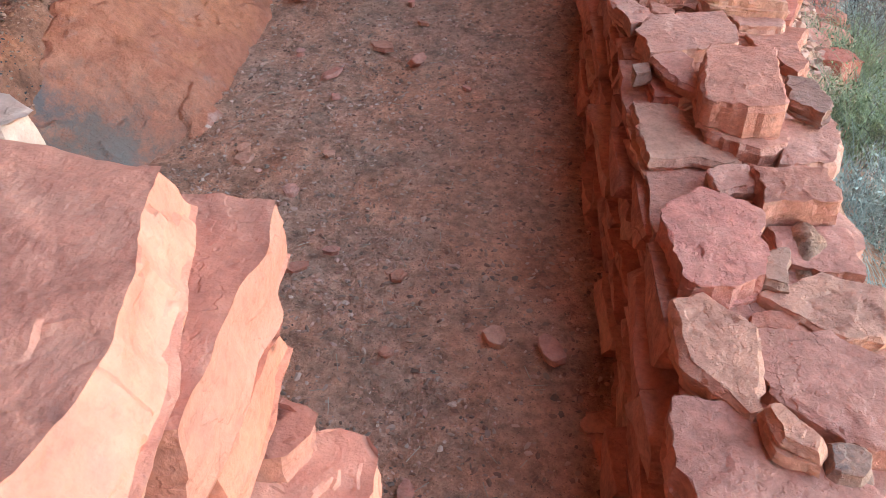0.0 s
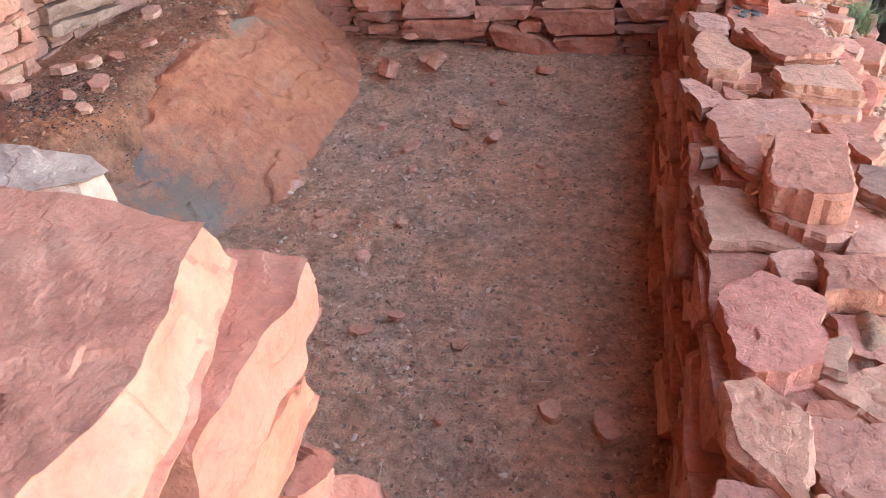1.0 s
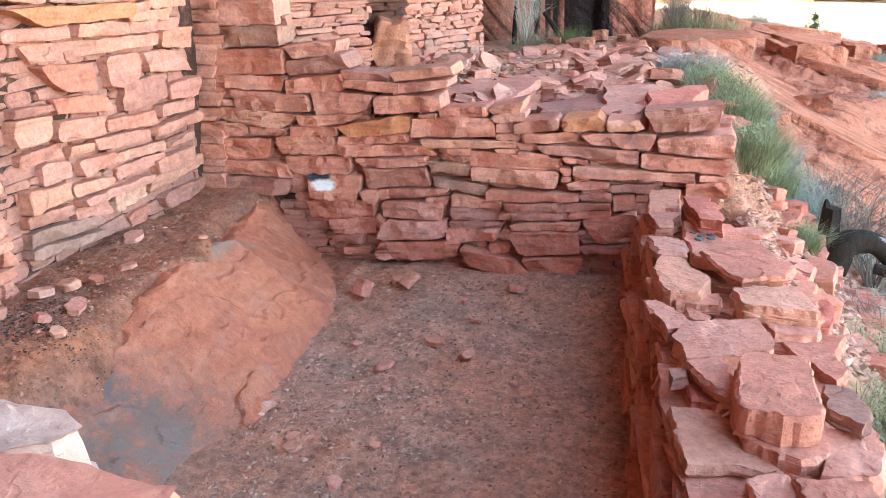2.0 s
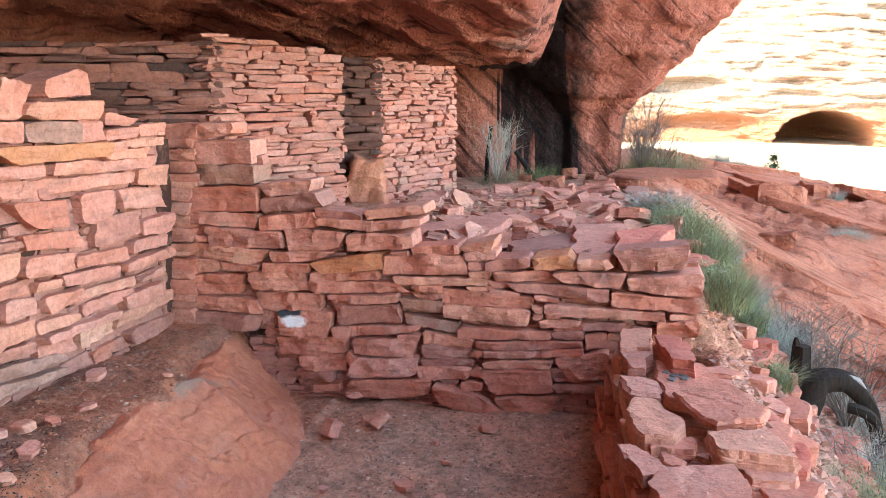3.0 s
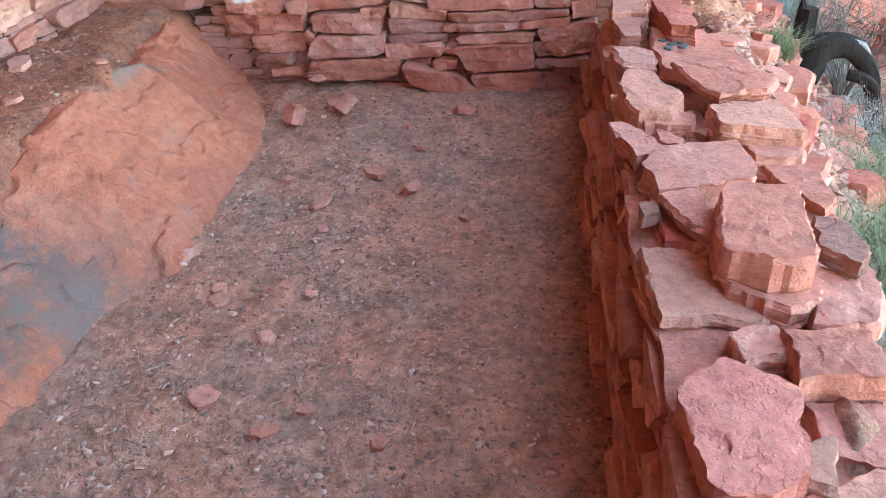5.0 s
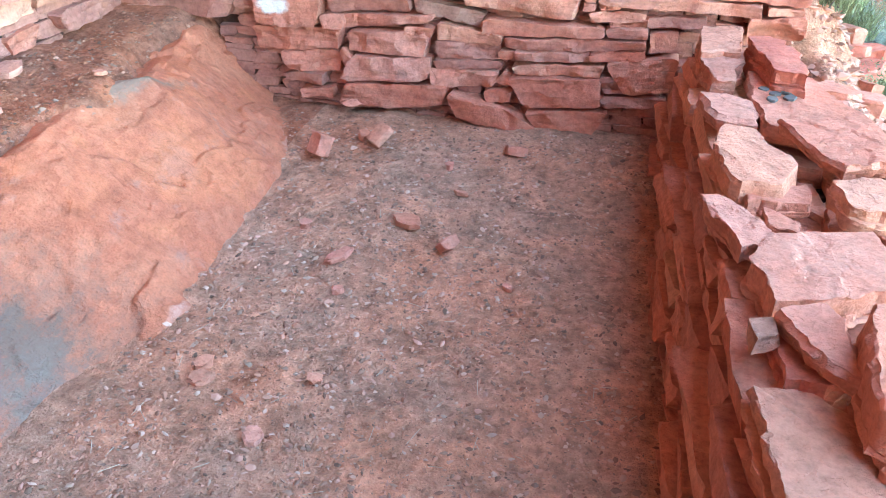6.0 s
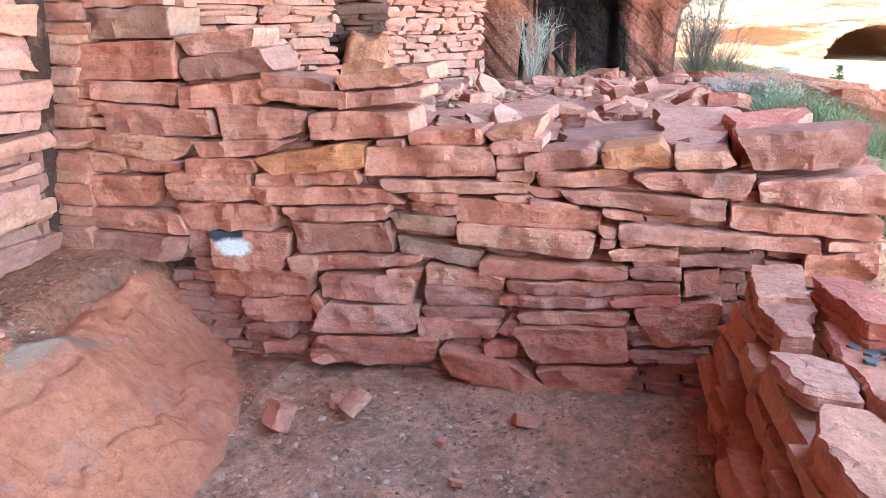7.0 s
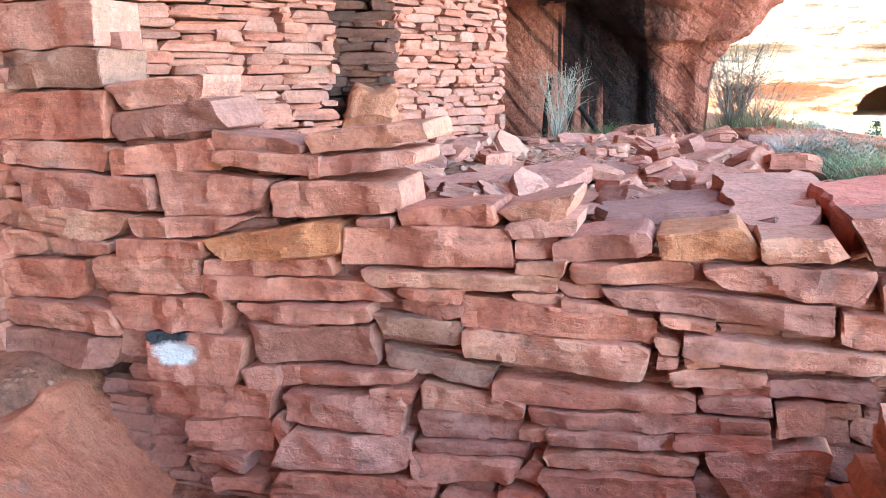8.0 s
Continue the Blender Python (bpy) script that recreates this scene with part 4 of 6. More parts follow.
west_course("cream", [
    (3.665, 1.73, 0.491, 0.083, -0.6, 0.18, 0.036, 0.009),
    (4.099, 1.493, 0.342, 0.041, -0.1, 0.37, -0.02, 0.021),
    (4.312, 1.546, 0.333, 0.043, -0.2, -0.04, -0.03, 0.004),
    (4.346, 1.357, 0.304, 0.096, -2.1, 0.23, 0.006, 0.007),
    (3.135, 1.075, 0.192, 0.102, -2.7, -0.06, 0.007, 0.0),
    (3.447, 0.93, 0.161, 0.037, -4.5, -0.14, 0.001, 0.0),
    (4.189, 0.636, 0.547, 0.064, 2.2, -0.02, 0.009, -0.004),
    (3.173, 0.769, 0.279, 0.082, -2.0, -0.31, 0.008, 0.006),
    (3.462, 0.746, 0.266, 0.042, -3.4, -0.05, 0.002, 0.003),
])
west_course("grey", [
    (3.553, 1.633, 0.324, 0.093, -1.5, 0.14, 0.015, 0.009),
    (3.254, 0.589, 0.483, 0.055, -4.6, -0.61, 0.003, 0.001),
    (3.249, 0.521, 0.487, 0.042, -5.0, -0.23, 0.002, -0.006),
])
west_course("orange", [
    (3.574, 1.537, 0.739, 0.07, -0.8, -0.2, -0.212, 0.006),
])
west_course("brown", [
    (4.251, 0.492, 0.451, 0.084, -2.2, 0.08, -0.046, -0.007),
])
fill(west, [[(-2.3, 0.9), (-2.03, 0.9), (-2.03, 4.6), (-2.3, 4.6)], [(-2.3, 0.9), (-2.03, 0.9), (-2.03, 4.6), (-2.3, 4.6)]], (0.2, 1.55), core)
masonry(west, (-2.02, 2.86), (-2.02, 4.45), lambda s: 0.40, lambda s: 1.6, (0.04, 0.08), (0.1, 0.22), 26, brown_stone, depth=0.1, out=0.006)
masonry(west, (-1.95, 1.0), (-1.95, 2.86), lambda s: 0.42, lambda s: 1.8, (0.05, 0.12), (0.16, 0.5), 6, wall_stone)

masonry(west, (-2.32, 4.6), (-2.32, 0.9), lambda s: 0.3, lambda s: 1.6, (0.07, 0.14), (0.25, 0.55), 28, wall_stone, depth=0.2)

# ---- the low east wall ----
east = thing("wall_east", "low thick wall of red sandstone topped with flat slabs", "wall", kind="structure")


def east_top(tone, top, thick, outline):
    """A flat stone of the east wall's uneven top."""
    COUNT[0] += 1
    mid = np.mean(outline, 0)
    me = slab_mesh([(x - mid[0], y - mid[1]) for x, y in outline], thick, 100 + COUNT[0], tilt=(random.uniform(-0.04, 0.05), random.uniform(-0.05, 0.05)), rings=12)
    ob = part("slab", me, TONES[tone] if tone != "plain" else top_stone, east)
    ob.location = (mid[0], mid[1], top)


east_top("cream", 0.6, 0.09, [(0.622, 4.419), (0.772, 4.45), (0.757, 4.166), (0.621, 4.138)])
east_top("red", 0.62, 0.12, [(0.782, 4.299), (0.859, 4.334), (0.949, 4.13), (0.947, 3.885), (0.846, 3.922)])
east_top("plain", 0.57, 0.08, [(0.624, 4.187), (0.76, 4.252), (0.739, 3.932), (0.659, 3.925)])
east_top("plain", 0.55, 0.06, [(0.785, 4.096), (0.999, 4.115), (1.153, 3.743), (1.192, 3.543), (0.854, 3.607), (0.818, 3.642)])
east_top("plain", 0.6, 0.05, [(0.853, 3.556), (1.047, 3.588), (1.194, 3.432), (1.17, 3.349), (0.991, 3.275), (0.938, 3.347)])
east_top("plain", 0.55, 0.06, [(0.63, 3.869), (0.792, 3.804), (0.79, 3.639), (0.68, 3.655)])
east_top("cream", 0.575, 0.1, [(0.662, 3.36), (0.695, 3.508), (0.77, 3.491), (0.88, 3.294), (0.843, 3.184), (0.732, 3.151)])
east_top("plain", 0.53, 0.05, [(0.74, 3.22), (0.909, 3.281), (0.907, 3.169), (0.758, 3.132)])
east_top("cream", 0.58, 0.07, [(0.959, 3.195), (1.181, 3.272), (1.242, 3.064), (0.977, 3.069)])
east_top("pink", 0.55, 0.06, [(0.635, 3.109), (0.687, 3.125), (0.767, 3.029), (0.807, 2.91), (0.725, 2.849)])
east_top("plain", 0.52, 0.06, [(1.048, 3.108), (1.238, 3.099), (1.229, 2.984), (1.081, 2.966)])
east_top("plain", 0.56, 0.08, [(0.743, 2.798), (0.804, 2.931), (1.022, 3.001), (1.059, 2.822), (1.04, 2.728), (0.784, 2.644)])
east_top("pink", 0.575, 0.05, [(0.783, 2.586), (0.873, 2.633), (0.904, 2.578), (0.914, 2.391), (0.849, 2.457)])
east_top("red", 0.52, 0.07, [(0.786, 2.614), (0.845, 2.582), (0.918, 2.471), (0.869, 2.434), (0.795, 2.441)])
east_top("plain", 0.635, 0.1, [(0.942, 2.559), (1.12, 2.582), (1.115, 2.477), (1.105, 2.247), (1.012, 2.214), (0.912, 2.274)])
east_top("plain", 0.54, 0.09, [(0.92, 2.379), (1.008, 2.405), (1.146, 2.396), (1.13, 2.224), (1.057, 2.161), (0.943, 2.234)])
east_top("grey", 0.58, 0.05, [(1.162, 2.538), (1.234, 2.501), (1.253, 2.359), (1.22, 2.296), (1.146, 2.372)])
east_top("cream", 0.51, 0.06, [(0.739, 2.411), (0.84, 2.435), (0.936, 2.345), (1.121, 2.214), (1.103, 2.178), (0.788, 2.122)])
east_top("plain", 0.53, 0.1, [(1.146, 2.344), (1.27, 2.394), (1.277, 2.261), (1.238, 2.157), (1.104, 2.132)])
east_top("plain", 0.53, 0.07, [(0.924, 2.053), (0.964, 2.107), (1.018, 2.117), (1.034, 2.023), (0.933, 1.98)])
east_top("plain", 0.55, 0.09, [(1.031, 2.076), (1.214, 2.103), (1.218, 1.952), (1.037, 1.911)])
east_top("plain", 0.46, 0.06, [(0.79, 2.127), (0.927, 2.166), (0.913, 2.066), (0.803, 2.041)])
east_top("red", 0.55, 0.17, [(0.802, 1.844), (0.825, 1.887), (0.898, 1.949), (0.986, 1.912), (1.034, 1.872), (1.012, 1.659), (0.948, 1.605), (0.85, 1.603), (0.826, 1.701)])
east_top("grey", 0.52, 0.08, [(1.028, 1.781), (1.084, 1.791), (1.066, 1.674), (1.016, 1.676)])
east_top("pink", 0.48, 0.07, [(1.053, 1.925), (1.244, 1.95), (1.251, 1.771), (1.154, 1.769), (1.095, 1.782)])
east_top("cream", 0.5, 0.08, [(1.011, 1.659), (1.156, 1.746), (1.277, 1.725), (1.269, 1.578), (1.166, 1.544), (1.108, 1.585)])
east_top("cream", 0.54, 0.07, [(0.819, 1.546), (0.882, 1.574), (0.939, 1.526), (0.974, 1.5), (0.97, 1.3), (0.947, 1.286), (0.856, 1.388)])
east_top("pink", 0.53, 0.09, [(0.981, 1.515), (1.048, 1.524), (1.123, 1.528), (1.24, 1.453), (1.212, 1.254), (1.106, 1.264), (1.016, 1.323), (0.973, 1.419)])
east_top("pink", 0.52, 0.09, [(0.808, 1.314), (0.926, 1.325), (0.962, 1.289), (1.146, 1.181), (1.192, 1.087), (0.938, 0.984), (0.852, 1.054), (0.817, 1.189)])
east_top("cream", 0.58, 0.07, [(0.966, 1.272), (0.985, 1.284), (1.047, 1.223), (1.032, 1.188), (0.984, 1.209)])
east_top("plain", 0.49, 0.05, [(0.988, 1.601), (1.072, 1.628), (1.091, 1.602), (1.065, 1.571), (0.988, 1.56)])
east_top("grey", 0.54, 0.06, [(1.061, 1.245), (1.132, 1.225), (1.112, 1.172), (1.063, 1.187)])
east_top("plain", 0.47, 0.05, [(0.978, 1.677), (1.033, 1.691), (1.031, 1.644), (0.98, 1.633)])
east_top("grey", 0.55, 0.05, [(0.73, 2.578), (0.78, 2.592), (0.787, 2.542), (0.74, 2.513)])
east_top("plain", 0.5, 0.06, [(1.096, 3.001), (1.234, 2.997), (1.281, 2.788), (1.232, 2.694), (1.191, 2.777)])
east_top("plain", 0.53, 0.03, [(0.792, 3.102), (0.873, 3.051), (0.862, 2.995), (0.799, 3.023)])
masonry(east, (0.50, 4.42), (0.83, 0.75), lambda s: -0.03, lambda s: 0.50, (0.045, 0.11), (0.14, 0.36), 7, wall_stone, depth=0.22, lean=0.14, out=0.03)
masonry(east, (1.25, 0.75), (1.2, 4.4), lambda s: -0.2, lambda s: 0.46, (0.05, 0.12), (0.2, 0.45), 17, wall_stone, depth=0.25, lean=0.05, out=0.04)
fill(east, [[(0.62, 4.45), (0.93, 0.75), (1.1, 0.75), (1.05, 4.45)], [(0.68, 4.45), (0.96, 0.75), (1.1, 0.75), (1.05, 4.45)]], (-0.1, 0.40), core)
rng = random.Random(71)
for k in range(64):
    # a lower layer of broken slabs shows in the gaps of the top
    y = 0.85 + 3.5 * k / 64
    r = rng.uniform(0.07, 0.16)
    x = rng.uniform(0.66 + 0.075 * (4.4 - y) + r, 1.2)
    poly = [(r * rng.uniform(0.7, 1.2) * math.cos(a), r * rng.uniform(0.7, 1.2) * math.sin(a)) for a in (0.2, 1.3, 2.4, 3.5, 4.5, 5.4)]
    ob = part("slab", slab_mesh(poly, rng.uniform(0.04, 0.07), 800 + k), top_stone, east)
    ob.matrix_basis = pose(x, y, rng.uniform(0.42, 0.475), rng.uniform(-6, 6), rng.uniform(-6, 6), rng.uniform(0, 90))

# ---- the broken south wall by the camera ----
south = thing("wall_south", "broken end of a wall of thick pale sandstone slabs", "wall", kind="structure")


def wedge_slab(tops, lows, zs, seed, bumps=0.003, fine=False):
    """A thick slab whose broken side slants from a top outline to a wider one below."""
    rng = np.random.default_rng(seed)
    a, b = np.array(tops, float), np.array(lows, float)
    A, B = [], []
    for k in range(len(a)):
        j = (k + 1) % len(a)
        n = max(2, int(np.hypot(*(a[j] - a[k])) / (0.007 if fine else 0.012)))
        t = np.arange(n)[:, None] / n
        A.append(a[k] + (a[j] - a[k]) * t)
        B.append(b[k] + (b[j] - b[k]) * t)
    A, B = np.concatenate(A), np.concatenate(B)
    n, mid = len(A), A.mean(0)
    p3 = np.c_[A, np.zeros(n)]
    out = (A - mid) / np.linalg.norm(A - mid, axis=1)[:, None]
    A = A + out * (0.004 * waves(rng, p3, 25) + 0.003 * waves(rng, p3, 80))[:, None]
    B = B + out * (0.003 * waves(rng, p3, 30) + 0.003 * waves(rng, p3, 90))[:, None]
    fixed = lambda q, k, scale: waves(np.random.default_rng(seed * 10 + k), q, scale)  # noqa: E731
    rows = [[*mid, zs[0]]]
    inner = (*np.linspace(0.06, 0.9, 100 if fine else 28), 0.94, 0.97, 0.988)
    for s in inner:
        rows += [[*v, zs[0]] for v in mid + (A - mid) * s]
    for s in (0.0, 0.04, 0.1, 0.18, 0.26, 0.34, 0.42, 0.5, 0.58, 0.66, 0.74, 0.82, 0.9, 0.96, 1.0):
        # the side is broken in shallow flakes
        q = p3 * [1, 1, 0] + [0, 0, s * 0.06]
        flake = (0.0045 * (fixed(q, 1, 24) > 0.15) + 0.003 * (fixed(q, 2, 45) > 0.3) + 0.002 * fixed(q, 3, 60))[:, None] * out * (0.02 < s < 0.98)
        rows += [[*v, zs[0] + (zs[1] - zs[0]) * s] for v in A + (B - A) * s - flake]
    rows += [[*v, zs[2]] for v in B - out * 0.006]
    rows += [[*v, zs[2] - 0.001] for v in mid + (B - mid) * 0.8]
    p = np.array(rows)
    p[:, 2] += bumps * waves(rng, p * [1, 1, 0.3], 13) + 0.4 * bumps * waves(rng, p, 45) - 0.0045 * (waves(rng, p * [1, 1, 0], 12) > 0.45) - 0.0025 * (waves(rng, p * [1, 1, 0], 19) > 0.3) - 0.002 * (waves(rng, p * [1, 1, 0], 34) > 0.6)
    p += 0.0012 * np.stack([waves(rng, p, 120) for _ in range(3)], 1)
    faces = [(0, 1 + k, 1 + (k + 1) % n) for k in range(n)]
    last = len(inner) + 16
    for r in range(last):
        for k in range(n):
            u, v = 1 + r * n + k, 1 + r * n + (k + 1) % n
            faces.append((u, u + n, v + n, v))
    faces.append(tuple(1 + last * n + k for k in range(n))[::-1])
    me = bpy.data.meshes.new("slab")
    me.from_pydata(p.tolist(), [], [f[::-1] for f in faces])
    return smooth(me, 26)


pale_slab = rock_material("smooth_pale_pink_slab", [(0.55, 0.195, 0.128), (0.58, 0.225, 0.155), (0.52, 0.172, 0.11)], grain=110, stain=0.3, pale=0.7, streak=0.2, relief_depth=0.005, relief=0.8, mottled=0.6, cracks=0.75, crack_at=0.42, gritty=0.4, flaked=0.8, flake_scale=3.0, crack_scale=3.0, crack_wide=0.014)
white_slab = rock_material("whitish_weathered_slab", [(0.52, 0.33, 0.265), (0.56, 0.38, 0.315), (0.5, 0.29, 0.22)], stain=0.4, stain_colour=(0.2, 0.16, 0.15), pale=0.0, relief_depth=0.006, gritty=0.4)
tan_slab = rock_material("orange_brown_slab", [(0.48, 0.17, 0.112), (0.46, 0.172, 0.12), (0.49, 0.175, 0.108)], grain=110, stain=0.25, pale=0.25, streak=0.3, relief_depth=0.005, relief=0.7, gritty=0.35)
def broken_slab(mat, zs, tops, lows):
    """One slab of the broken wall: a top outline, a lower one, and the heights of both."""
    COUNT[0] += 1
    part("slab", wedge_slab(tops, lows, zs, 300 + COUNT[0], fine=zs[0] > 1.35), mat, south)


broken_slab(pale_slab, (1.353, 1.298, 1.285), [(0.215, 0.728), (0.304, 0.719), (0.320, 0.660), (0.338, 0.609), (0.350, 0.558), (0.354, 0.514), (0.349, 0.476), (0.345, 0.44), (0.3, 0.15), (-0.4, 0.12), (-0.4, 0.70)],
            [(0.20, 0.76), (0.305, 0.748), (0.332, 0.685), (0.349, 0.634), (0.369, 0.567), (0.381, 0.524), (0.386, 0.482), (0.378, 0.44), (0.33, 0.13), (-0.4, 0.1), (-0.4, 0.72)])
broken_slab(tan_slab, (1.285, 1.212, 1.20), [(0.0, 0.76), (0.27, 0.775), (0.354, 0.783), (0.367, 0.729), (0.37, 0.678), (0.375, 0.638), (0.377, 0.593), (0.372, 0.555), (0.33, 0.545), (-0.3, 0.5)],
            [(0.0, 0.78), (0.27, 0.795), (0.350, 0.800), (0.362, 0.752), (0.372, 0.705), (0.377, 0.655), (0.378, 0.59), (0.374, 0.541), (0.33, 0.535), (-0.3, 0.49)])
broken_slab(pale_slab, (1.205, 1.138, 1.12), [(-0.05, 0.73), (0.32, 0.755), (0.364, 0.738), (0.370, 0.695), (0.371, 0.657), (0.370, 0.61), (0.365, 0.585), (0.31, 0.565), (-0.15, 0.55)],
            [(-0.05, 0.74), (0.32, 0.775), (0.358, 0.760), (0.368, 0.725), (0.371, 0.68), (0.373, 0.625), (0.375, 0.582), (0.31, 0.553), (-0.15, 0.54)])
broken_slab(tan_slab, (1.105, 1.06, 1.05), [(0.05, 0.755), (0.356, 0.732), (0.394, 0.712), (0.398, 0.690), (0.384, 0.662), (0.345, 0.65), (0.15, 0.6)],
            [(0.05, 0.76), (0.356, 0.737), (0.396, 0.715), (0.402, 0.690), (0.388, 0.658), (0.345, 0.642), (0.15, 0.59)])
broken_slab(pale_slab, (1.080, 1.03, 1.015), [(0.25, 0.735), (0.390, 0.712), (0.409, 0.722), (0.436, 0.717), (0.449, 0.704), (0.455, 0.666), (0.43, 0.61), (0.35, 0.63), (0.25, 0.7)],
            [(0.25, 0.74), (0.388, 0.718), (0.411, 0.727), (0.438, 0.721), (0.452, 0.706), (0.459, 0.664), (0.432, 0.602), (0.34, 0.625), (0.25, 0.69)])
broken_slab(tan_slab, (1.05, 1.02, 1.005), [(0.25, 0.66), (0.36, 0.671), (0.387, 0.654), (0.401, 0.601), (0.342, 0.582), (0.25, 0.6)], [(0.25, 0.67), (0.362, 0.677), (0.392, 0.656), (0.407, 0.6), (0.342, 0.574), (0.25, 0.59)])
broken_slab(pale_slab, (1.03, 0.98, 0.965), [(0.05, 0.69), (0.38, 0.66), (0.43, 0.60), (0.42, 0.43), (0.05, 0.33)], [(0.05, 0.70), (0.385, 0.665), (0.435, 0.60), (0.425, 0.42), (0.05, 0.32)])
broken_slab(white_slab, (1.335, 1.27, 1.25), [(-0.35, 0.84), (-0.003, 0.825), (0.105, 0.832), (0.135, 0.812), (0.138, 0.775), (0.10, 0.745), (-0.35, 0.70)],
            [(-0.35, 0.85), (-0.003, 0.835), (0.116, 0.842), (0.15, 0.815), (0.153, 0.77), (0.11, 0.735), (-0.35, 0.69)])
masonry(south, (0.40, 0.33), (0.385, 0.77), lambda s: -0.03, lambda s: 1.0, (0.05, 0.11), (0.14, 0.36), 18, wall_stone, out=0.03)
masonry(south, (0.30, 0.745), (-1.9, 0.75), lambda s: -0.03, lambda s: 1.0 if s < 0.4 else 1.18, (0.05, 0.12), (0.16, 0.45), 19, wall_stone, depth=0.24)
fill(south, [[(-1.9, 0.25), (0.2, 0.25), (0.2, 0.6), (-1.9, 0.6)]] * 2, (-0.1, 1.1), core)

masonry(south, (-1.92, 0.22), (0.25, 0.22), lambda s: -0.03, lambda s: 1.15, (0.07, 0.14), (0.25, 0.5), 29, wall_stone, depth=0.2)

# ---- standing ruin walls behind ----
# Dark tone that holds the shade of the ruin faces turned from the light.
shade_stone = rock_material("shade_dark_sandstone", [(0.15, 0.075, 0.06), (0.22, 0.10, 0.075), (0.10, 0.06, 0.052)], stain=0.7, stain_colour=(0.05, 0.045, 0.045), pale=0.05)
RUIN_MIX = (far_stone,) * 16 + (grey_stone, brown_stone, brown_stone, pink_stone)
ruin_1 = thing("wall_ruin_1", "tall standing wall of small pink sandstone courses", "wall", kind="structure")
masonry(ruin_1, (-2.45, 5.95), (-1.83, 7.0), lambda s: 0.75, lambda s: 2.27 - 0.09 * s, (0.022, 0.08), (0.07, 0.32), 8, RUIN_MIX, depth=0.3, out=0.018)
ruin_2 = thing("wall_ruin_2", "shaded ruin wall of brown-red sandstone courses", "wall", kind="structure")
# Darker stone mix than ruin_1: this wall's shade is in the colour.
masonry(ruin_2, (-4.9, 5.35), (-2.42, 5.95), lambda s: 0.9, lambda s: 2.2, (0.03, 0.09), (0.12, 0.36), 9, (brown_stone, shade_stone, brown_stone), depth=0.3)
ruin_3 = thing("wall_ruin_3", "narrow standing ruin wall of thin sandstone courses with mud plaster at its foot", "wall", kind="structure")
masonry(ruin_3, (-1.69, 7.65), (-1.23, 8.8), lambda s: 0.7, lambda s: 2.16 - 0.07 * s, (0.022, 0.072), (0.06, 0.26), 10, RUIN_MIX, depth=0.3, out=0.02)
# Return wall in the door gap, its shade put into the stone colour.
masonry(ruin_3, (-2.5, 7.35), (-1.69, 7.62), lambda s: 0.7, lambda s: 2.14, (0.035, 0.085), (0.1, 0.3), 11, shade_stone, depth=0.3, out=0.02)
for x, y, z, w, d, h, s in ((-1.78, 7.42, 0.95, 0.36, 0.36, 0.60, 41),):
    ob = part("mud_plaster", stone_mesh(w, d, h, s, (12, 12, 16), 12, 0.12, 0.03, 0.012, 0.18), mud, ruin_3)
    ob.matrix_basis = pose(x, y, z, 0, 0, 15)


